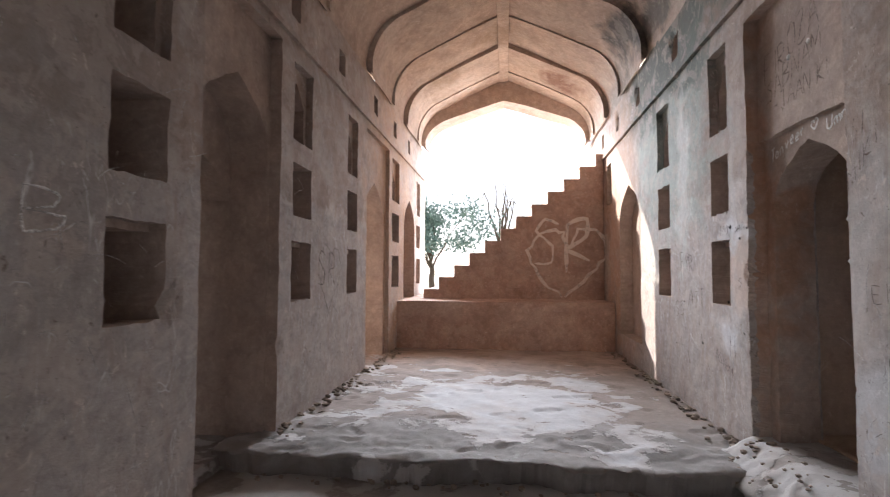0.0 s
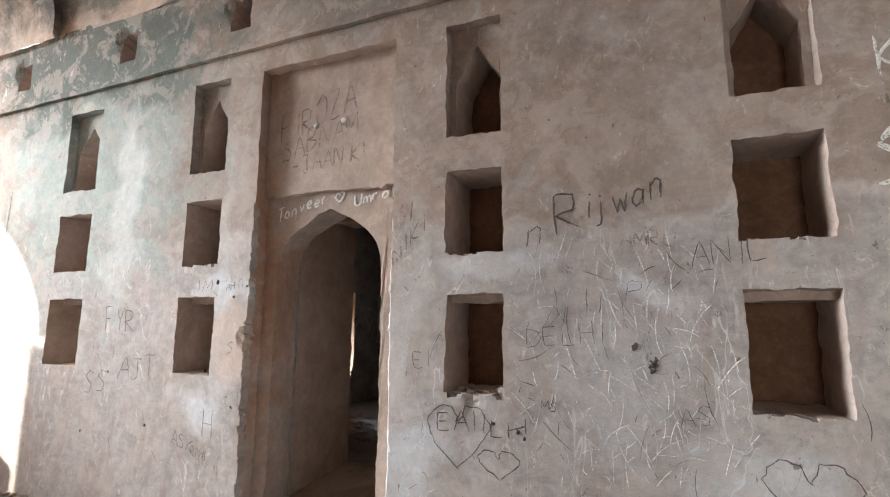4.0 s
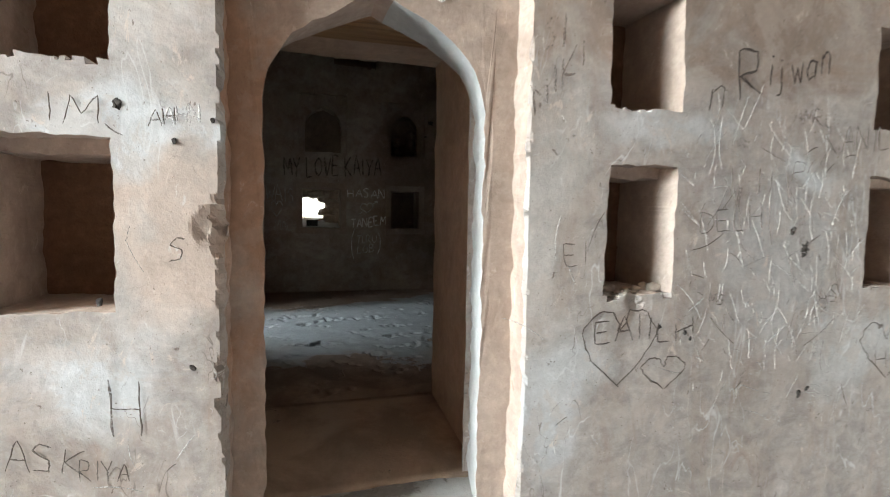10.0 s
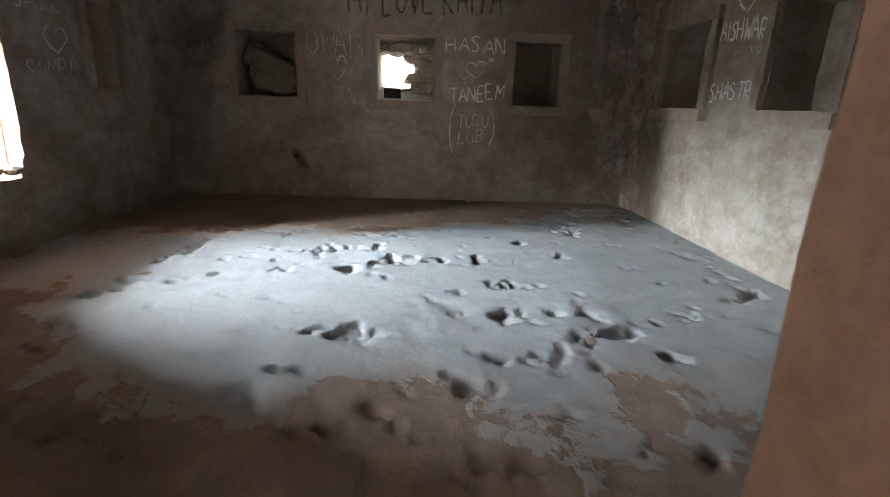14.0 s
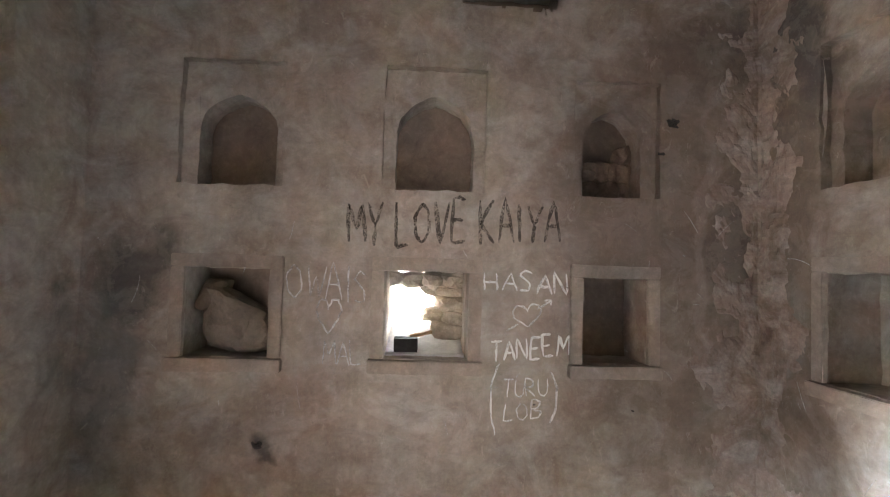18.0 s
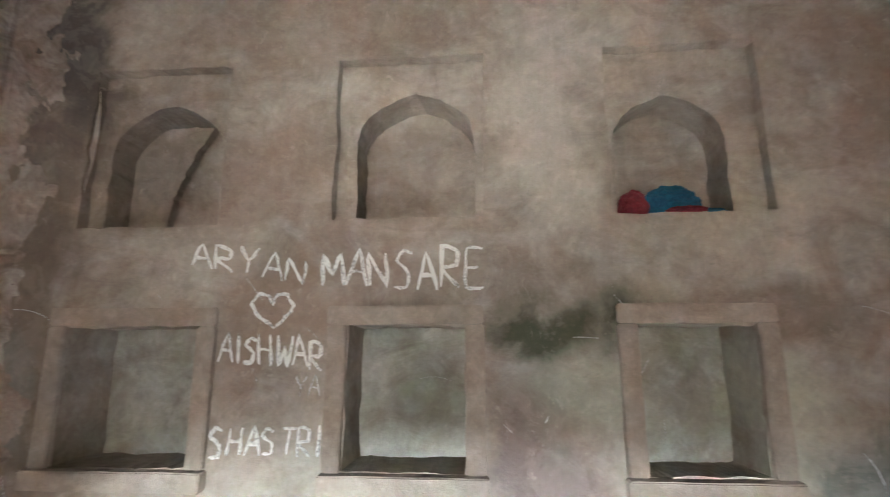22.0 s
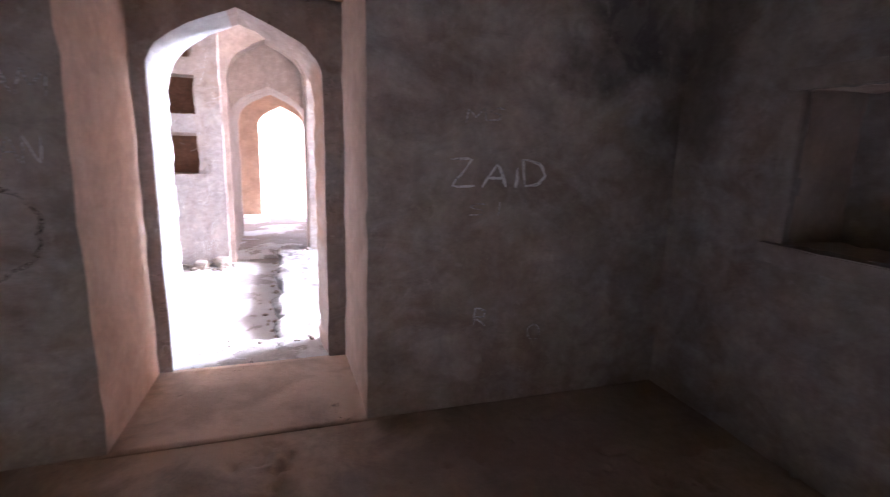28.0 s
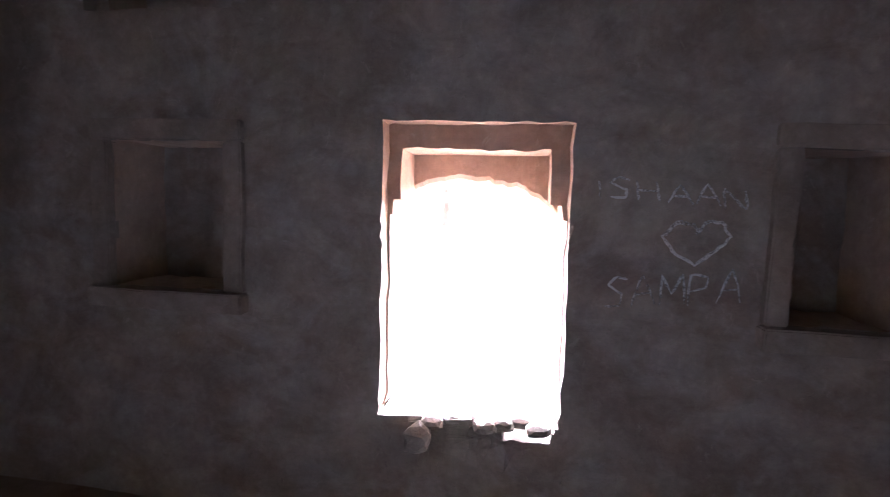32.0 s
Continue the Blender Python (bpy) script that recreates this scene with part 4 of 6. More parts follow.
bm = wall_mesh(RX0 - 0.1, RX1 + 0.1, -2.1, 3.6, 0.9, south, WALLS["S"][0], 0.07, 0.007, 15.0, (), rounder)
for f in bm.faces:
    if f.material_index == 2 and f.calc_center_median().z > 0.5:
        f.material_index = 1
structure("wall_south_room", bm, M_ROOM, "stained beige plaster wall with framed niches", "wall", (M_ROOM, M_MOULD, M_ROOM))
north = [(3.145, 3.865, -0.905, 0.26, 0.10, None), (3.20, 3.80, -0.905, 0.165, None, None), (3.165, 3.845, -0.905, -0.04, None, None), (3.155, 3.86, -0.905, -0.10, None, None), (3.52, 3.85, -0.93, -0.90, None, None), (3.66, 3.84, -0.96, -0.92, None, None)]
N_LOW = ((1.981, 2.49), (4.62, 4.95))
north += [f for a, b in N_LOW for f in square_niche(a, b, -0.44, 0.172, 0.3)]
north += arch_niche(1.93, 2.46, 0.69, 1.32, 1.87, 2.52, 1.5) + arch_niche(4.55, 5.05, 0.69, 1.32, 4.5, 5.1, 1.5)
structure("wall_north_room", wall_mesh(RX0 - 0.1, RX1 + 0.1, -2.1, 3.6, 1.2, north, WALLS["N"][0], 0.09, 0.007, 16.0,
          [(3.35, -0.905, 0.12), (3.6, -0.92, 0.14), (3.8, -0.91, 0.1), (3.15, -0.2, 0.07), (3.86, -0.15, 0.06)], rounder), M_ROOM, "dark plaster wall with a broken window opening", "wall", (M_PEACH, M_ROOM, M_PEACH))
bm = bmesh.new()
xs = lines(3.12, 3.90, [], 0.02)
rows = []
for x in xs:
    z = -0.07 - 0.09 * (x - 3.5) + 0.125 * max(0.0, 1 - ((x - 3.5) / 0.34) ** 2) ** 0.6 + 0.022 * noise.noise(Vector((x * 11, 0, 3))) + 0.012 * noise.noise(Vector((x * 31, 0, 8)))
    rows.append([bm.verts.new((x, y, zz)) for y, zz in ((3.44, 0.30), (3.44 + 0.01 * noise.noise(Vector((x * 20, 5, 0))), z + 0.02), (3.46, z), (3.66, z - 0.03), (3.66, 0.30))])
for a, c in zip(rows, rows[1:]):
    for k in range(4):
        bm.faces.new((a[k], c[k], c[k + 1], a[k + 1]))
bmesh.ops.recalc_face_normals(bm, faces=bm.faces)
structure("window_head", bm, M_PEACH, "broken peach plaster arch head at the outer side of the window", "trim")
NORTH_SILL = (3.32, -0.905)
CLOTH = (2.36, RY0 - 0.10, 0.668)
FRAMES = {"E": [(a, b, -0.452, 0.108) for a, b in E_LOW] + [EAST_WINDOW], "S": [(a, b, -0.424, 0.18) for a, b in SN], "N": [(a, b, -0.44, 0.172) for a, b in N_LOW]}

# plaster still clinging to the back of one arched niche, torn along a curve
bm = bmesh.new()
rows = []
for k in range(27):
    z = 0.653 + 0.61 * k / 26
    reach = 4.87 - 0.22 * (k / 26) ** 2.0 + 0.022 * noise.noise(Vector((0, 0, z * 11))) + 0.012 * noise.noise(Vector((0, 3, z * 33)))
    hi = 5.08
    while hi > reach + 0.02 and rounder(hi, 4.50, 5.087, 1.055, 1.304) < z + 0.006:
        hi -= 0.01
    ring = [bm.verts.new((hi + (reach - hi) * i / 8, RY0 - 0.275 + 0.052 + 0.008 * noise.noise(Vector((i, z * 9, 2))) - (0.006 if i == 8 else 0.0), z)) for i in range(9)]
    ring.append(bm.verts.new((reach - 0.006, RY0 - 0.268, z)))
    rows.append(ring)
for a, c in zip(rows, rows[1:]):
    for i in range(9):
        bm.faces.new((a[i], a[i + 1], c[i + 1], c[i]))
bmesh.ops.recalc_face_normals(bm, faces=bm.faces)
structure("trim_niche", bm, M_ROOM, "torn plaster layer clinging to the back of an arched niche", "trim")

# sail vault over the room, springing from its corners
bm = bmesh.new()
mx, my, zc = (RX0 + RX1) / 2, (RY0 + RY1) / 2, 0.45
half_x, half_y = (RX1 - RX0) / 2 + 0.03, (RY1 - RY0) / 2 + 0.03
rr = half_x ** 2 + half_y ** 2 + (2.0 - zc) ** 2
n = 36
gridv = [[None] * (n + 1) for _ in range(n + 1)]
for i in range(n + 1):
    for j in range(n + 1):
        x, y = -half_x + 2 * half_x * i / n, -half_y + 2 * half_y * j / n
        gridv[i][j] = bm.verts.new((mx + x, my + y, zc + math.sqrt(rr - x * x - y * y)))
for i in range(n):
    for j in range(n):
        bm.faces.new((gridv[i][j], gridv[i][j + 1], gridv[i + 1][j + 1], gridv[i + 1][j]))
soften(bm, 0.012, 1.7, 18.0)
structure("ceiling_room", bm, M_CEIL, "domed plaster ceiling, browner in the corners it springs from", "ceiling")
for name, axis, at, span, inward in (("trim_east_room", 0, RX1, half_y, -1), ("trim_west_room", 0, RX0, half_y, 1), ("trim_south_room", 1, RY0, half_x, 1), ("trim_north_room", 1, RY1, half_x, -1)):
    bm = bmesh.new()
    rows = []
    for k in range(49):
        f = -span + 2 * span * k / 48
        z = zc + math.sqrt(rr - f * f - (half_x if axis == 0 else half_y) ** 2) - 0.05 + 0.01 * noise.noise(Vector((f * 3, at, 0)))
        proud = 0.030 + 0.018 * noise.noise(Vector((f * 5, at, 4)))
        ring = []
        for d, dz in ((0.02, -0.018), (proud, -0.012), (proud + 0.006, 0.01), (proud, 0.035), (0.02, 0.09)):
            c = [mx, my, z + dz]
            c[axis] = at + inward * (d if dz not in (-0.018, 0.09) else -0.03)
            c[1 - axis] += f
            ring.append(bm.verts.new(c))
        rows.append(ring)
    for a, c in zip(rows, rows[1:]):
        for k in range(4):
            bm.faces.new((a[k], c[k], c[k + 1], a[k + 1]))
    bmesh.ops.recalc_face_normals(bm, faces=bm.faces)
    structure(name, bm, M_ROOM, "thin uneven plaster lip where the domed ceiling springs", "trim")

# peeled and crumbling plaster down the corner
bm = bmesh.new()
rows = []
for j in range(150):
    v = Z_ROOM - 0.02 + 3.6 * j / 149
    ring = []
    for i in range(61):
        a = -1 + 2 * i / 60
        w = 0.50 + 0.10 * noise.noise(Vector((0, v * 1.3, 2)))
        q = Vector((a * 0.5 * w * 2, v, 7.0))
        lump = noise.noise(q * 3.0) + 0.7 * noise.noise(q * 7.5) + 0.45 * noise.noise(q * 17) + 0.25 * noise.noise(q * 37)
        edge = 1 - abs(a) ** 1.6 - 0.35 * abs(noise.noise(Vector((a, v * 5, 1))))
        out = -0.016 + 0.030 * max(0.0, edge) + 0.030 * lump * max(0.0, edge) ** 0.5 + 0.03 * max(0.0, 1 - abs(a) * 4) * (0.6 + noise.noise(Vector((1, v * 4.0, 3))))
        if a < 0:
            c = (RX1 + a * w, RY0 + out, v)
        else:
            c = (RX1 - out, RY0 + a * w, v)
        if abs(a) < 0.07:
            c = (RX1 - max(out, 0.02) * 0.9 + min(a, 0) * w, RY0 + max(out, 0.02) * 0.9 + max(a, 0) * w, v)
        ring.append(bm.verts.new(c))
    rows.append(ring)
for a, c in zip(rows, rows[1:]):
    for k in range(60):
        bm.faces.new((a[k], a[k + 1], c[k + 1], c[k]))
bmesh.ops.recalc_face_normals(bm, faces=bm.faces)
structure("trim_corner", bm, M_PEEL, "peeling brown and chalky plaster crumbling down the room's corner", "trim")
structure("roof_room", block(RX0 - 0.9, RX1 + 1.2, RY0 - 1.0, RY1 + 1.3, 4.15, 4.4, 1.0, 0.0), M_ROOM, "flat plaster roof over the side room", "roof")

# ---- outside ----
structure("ground", slab(-300, 300, -300, 300, -3.2, -2.15, 20, 0.0), M_GROUND, "dry bare earth around the ruin", "ground")
# ---- hand-written strokes ----
GLYPH = {
    "A": "0,0 .45,1.4 .9,0;.2,.55 .75,.55", "B": "0,0 0,1.4 .6,1.25 .5,.8 0,.7 .75,.5 .6,.1 0,0",
    "D": "0,0 0,1.4 .6,1.2 .8,.6 .5,.1 0,0", "E": ".7,1.4 0,1.4 0,0 .75,0;0,.7 .55,.72", "F": ".7,1.4 0,1.4 0,0;0,.75 .5,.75", "G": ".8,1.2 .4,1.4 0,.8 .2,.1 .7,.1 .75,.6 .4,.6",
    "H": "0,0 0,1.4;.75,0 .75,1.4;0,.7 .75,.7", "I": ".2,0 .2,1.4", "J": ".1,1.4 .8,1.4;.5,1.4 .5,.2 .2,0 0,.25", "K": "0,0 0,1.4;.75,1.4 .05,.65 .8,0",
    "L": "0,1.4 0,0 .7,0", "M": "0,0 .1,1.4 .45,.5 .85,1.4 .95,0", "N": "0,0 0,1.4 .75,0 .75,1.4", "O": ".4,1.4 0,.9 .1,.2 .45,0 .8,.4 .75,1.1 .4,1.4",
    "P": "0,0 0,1.4 .65,1.25 .6,.75 0,.65", "R": "0,0 0,1.4 .65,1.25 .6,.75 0,.65 .75,0", "S": ".75,1.25 .35,1.4 .05,1.05 .6,.6 .55,.1 0,.1",
    "T": "0,1.4 .85,1.4;.42,1.4 .42,0", "U": "0,1.4 .05,.3 .4,0 .75,.3 .8,1.4", "V": "0,1.4 .4,0 .8,1.4", "W": "0,1.4 .2,0 .45,.9 .7,0 .95,1.4",
    "Y": "0,1.4 .4,.7 .8,1.4;.4,.7 .4,0", "Z": "0,1.4 .75,1.4 0,0 .8,0", "a": ".6,.75 .2,.8 0,.4 .2,.05 .55,.2 .62,.75 .6,.05", "n": "0,0 0,.8;0,.6 .3,.85 .55,.7 .55,0",
    "v": "0,.8 .25,0 .55,.8", "e": "0,.4 .6,.45 .35,.85 0,.5 .15,.05 .6,.1", "r": "0,0 0,.8;0,.55 .25,.8 .5,.78", "m": "0,0 0,.8;0,.6 .25,.85 .4,.6 .4,0;.4,.6 .65,.85 .8,.6 .8,0",
    "i": ".1,0 .1,.8;.1,1.05 .12,1.12", "j": ".3,.8 .3,-.3 0,-.4;.3,1.05 .32,1.1", "w": "0,.8 .2,0 .4,.6 .6,0 .8,.8", "y": "0,.9 .05,.4 .45,.35 .5,.9;.5,.9 .5,-.3 .2,-.5",
    "-": "0,.6 .6,.6", ".": ".1,0 .14,.06", "(": ".3,1.5 0,1 0,.4 .25,-.1", ")": "0,1.5 .3,1 .3,.4 .05,-.1", " ": "",
    "~heart": ".5,0 .15,.5 0,.95 .2,1.35 .42,1.3 .5,.95 .62,1.35 .85,1.32 1,.9 .8,.45 .5,0",
    "~heartarrow": ".5,.2 .15,.6 .05,.95 .2,1.25 .42,1.2 .5,.95 .62,1.25 .85,1.22 .95,.9 .8,.55 .5,.2;-.15,.1 .2,.35;.8,1 1.25,1.4;1.05,1.42 1.25,1.4 1.22,1.2",
    "~arc": "0,0 .1,.7 .35,1.2 .7,1.4 1.1,1.25 1.4,.8", "~line": ".2,1.4 .3,1 .35,.5 .5,0", "~ring": ".5,0 .1,.3 0,.8 .3,1.3 .8,1.35 1.1,1 1.05,.4 .7,.05 .5,0",
}


def strokes_of(glyph):
    return [[tuple(float(c) for c in p.split(",")) for p in s.split()] for s in GLYPH[glyph].split(";") if s]


def rounded(pts, k=4):
    """A hand's line through the points, with soft corners."""
    if len(pts) < 3:
        a, b = pts[0], pts[-1]
        return [(a[0] + (b[0] - a[0]) * i / 6, a[1] + (b[1] - a[1]) * i / 6) for i in range(7)]
    ext = [pts[0]] + pts + [pts[-1]]
    out = []
    for i in range(1, len(ext) - 2):
        p0, p1, p2, p3 = ext[i - 1:i + 3]
        for s in range(k):
            t = s / k
            h = [(p1[c] + (p2[c] - p1[c]) * t, 0.5 * (2 * p1[c] + (p2[c] - p0[c]) * t + (2 * p0[c] - 5 * p1[c] + 4 * p2[c] - p3[c]) * t * t + (3 * p1[c] - p0[c] - 3 * p2[c] + p3[c]) * t ** 3)) for c in (0, 1)]
            out.append(tuple(0.55 * a + 0.45 * b for a, b in h))
    return out + [pts[-1]]


def ribbon(bm, pts, width, put, amp, seed, lift, rng):
    """A drawn line on a wall: a thin raised bead that follows the wall's unevenness."""
    o = Vector((seed, seed * 2.3, seed * 0.7))

    def on_wall(u, v, d):
        c = put(u, v, 0.0)
        n = (put(u, v, -1.0) - c).normalized()
        q = c * 2.6 + o
        return c + amp * noise.noise_vector(q) + amp * 0.5 * noise.noise_vector(q * 3.1) + n * d

    rows = []
    for i, (u, v) in enumerate(pts):
        a, b = pts[max(0, i - 1)], pts[min(len(pts) - 1, i + 1)]
        du, dv = b[0] - a[0], b[1] - a[1]
        k = math.hypot(du, dv) or 1.0
        w = width * rng.uniform(0.55, 1.1) * (0.5 if i in (0, len(pts) - 1) else 1.0)
        pu, pv = -dv / k * w / 2, du / k * w / 2
        rows.append([bm.verts.new(on_wall(u + pu, v + pv, lift)), bm.verts.new(on_wall(u, v, lift + 0.0012)), bm.verts.new(on_wall(u - pu, v - pv, lift))])
    for a, b in zip(rows, rows[1:]):
        bm.faces.new((a[0], a[1], b[1], b[0]))
        bm.faces.new((a[1], a[2], b[2], b[1]))


def mark_material(name, colour, cover, scale):
    """Chalk or charcoal that has rubbed off in grains."""
    m, nt, b = nodes_of(name)
    b.inputs["Base Color"].default_value = (*colour, 1)
    b.inputs["Roughness"].default_value = 0.95
    grain = noise_node(nt, place(nt), scale, 4, 0.7)
    wide = noise_node(nt, place(nt), 9, 3, 0.6)
    nt.links.new(ramp(nt, mathn(nt, 'ADD', mathn(nt, 'MULTIPLY', grain, 0.6), mathn(nt, 'MULTIPLY', wide, 0.4)), cover - 0.06, cover + 0.1), b.inputs["Alpha"])
    return m


MARKS = {"c": (mark_material("white_chalk", (0.78, 0.77, 0.74), 0.43, 160), 0.014, "white chalk"), "f": (mark_material("faint_chalk", (0.70, 0.69, 0.67), 0.46, 120), 0.011, "faint rubbed chalk"),
         "d": (mark_material("scratched_line", (0.11, 0.085, 0.07), 0.41, 150), 0.0060, "dark scratched"), "k": (mark_material("charcoal_line", (0.075, 0.06, 0.052), 0.50, 110), 0.017, "black charcoal"), "h": (mark_material("heavy_charcoal_line", (0.075, 0.06, 0.052), 0.47, 110), 0.022, "heavy black charcoal"),
         "b": (mark_material("bold_chalk", (0.80, 0.79, 0.76), 0.40, 130), 0.019, "thick white chalk"), "w": (mark_material("smeared_chalk", (0.80, 0.71, 0.65), 0.38, 60), 0.05, "smeared pale chalk"), "s": (mark_material("dark_pencil", (0.09, 0.07, 0.06), 0.42, 150), 0.010, "dark scrawled"), "r": (mark_material("rubbed_dark_line", (0.20, 0.145, 0.12), 0.50, 130), 0.014, "rubbed dark")}


def inscription(text, u0, v0, u1, v1, high, style, put, amp, seed, size=1.0):
    """One word or sign between two ends of its base line, its height given; each letter is a part."""
    rng = random.Random(text + str(u0) + str(v0))
    mat, width, word = MARKS[style]
    glyphs = [text] if text[0] == "~" else list(text)
    widths = [0.55 if g in " I.i()" else 1.5 if g == "~arc" else 1.15 if g[0] == "~" else 1.05 for g in glyphs]
    total, at = sum(widths) - 0.2, 0.0
    kind = "heart" if text.startswith("~heart") else "curve" if text[0] == "~" else "lettering"
    base = None
    if kind == "lettering":
        base = new("wall_lettering")
        base.matrix_basis = Matrix.Translation(put(u0, v0, 0.0))
    for g, w in zip(glyphs, widths):
        tilt, grow, drop = rng.uniform(-0.10, 0.10), rng.uniform(0.86, 1.12), rng.uniform(-0.06, 0.06)
        bm = bmesh.new()
        for s in strokes_of(g) if GLYPH[g] else ():
            pts = []
            for x, y in rounded(s):
                x, y = x + rng.uniform(-0.025, 0.025) + tilt * y, (y * grow + rng.uniform(-0.025, 0.025)) / 1.4 + drop
                f = (at + x) / total
                pts.append((u0 + (u1 - u0) * f, v0 + (v1 - v0) * f + high * y))
            ribbon(bm, pts, width * size * rng.uniform(0.8, 1.15) * min(1.2, max(0.8, (high / 0.14) ** 0.5)), put, amp, seed, 0.004, rng)
        at += w
        if base:
            if bm.verts:
                bm.transform(Matrix.Translation(-put(u0, v0, 0.0)))
                part("letter", bm, mat, base)
            else:
                bm.free()
        else:
            base = part("wall_" + kind, bm, mat)
    what = "heart drawn" if kind == "heart" else "curved line drawn" if kind == "curve" else "hand lettering"
    return tagged(base, f"{word} {what} on old plaster wall", "graffiti", word.split()[-1] + " marks on the walls")


WALL_PUT = {
    "HR": (lambda u, v, d: Vector((d, u, v)), 0.006, 0.0), "HP": (lambda u, v, d: Vector((0.085 + d if v > 0.70 else 0.125 + d, u, v)), 0.006, 0.0),
    "HL": (put_left, 0.006, 3.0), "HS": (lambda u, v, d: Vector((u, Y_S - d, v)), 0.006, 6.0), "ST": (lambda u, v, d: Vector((-1.76 + (u + 1.76) * 1.102, 6.735 + d, -0.26 + (v + 0.26) * 1.102)), 0.004, 4.0),
    "E": (lambda u, v, d: Vector((RX1 + d, u, v)), 0.007, 14.0), "S": (lambda u, v, d: Vector((u, RY0 - d, v)), 0.007, 15.0),
    "W": (lambda u, v, d: Vector((RX0 - d, u, v)), 0.006, 8.0), "N": (lambda u, v, d: Vector((u, RY1 + d, v)), 0.007, 16.0)}
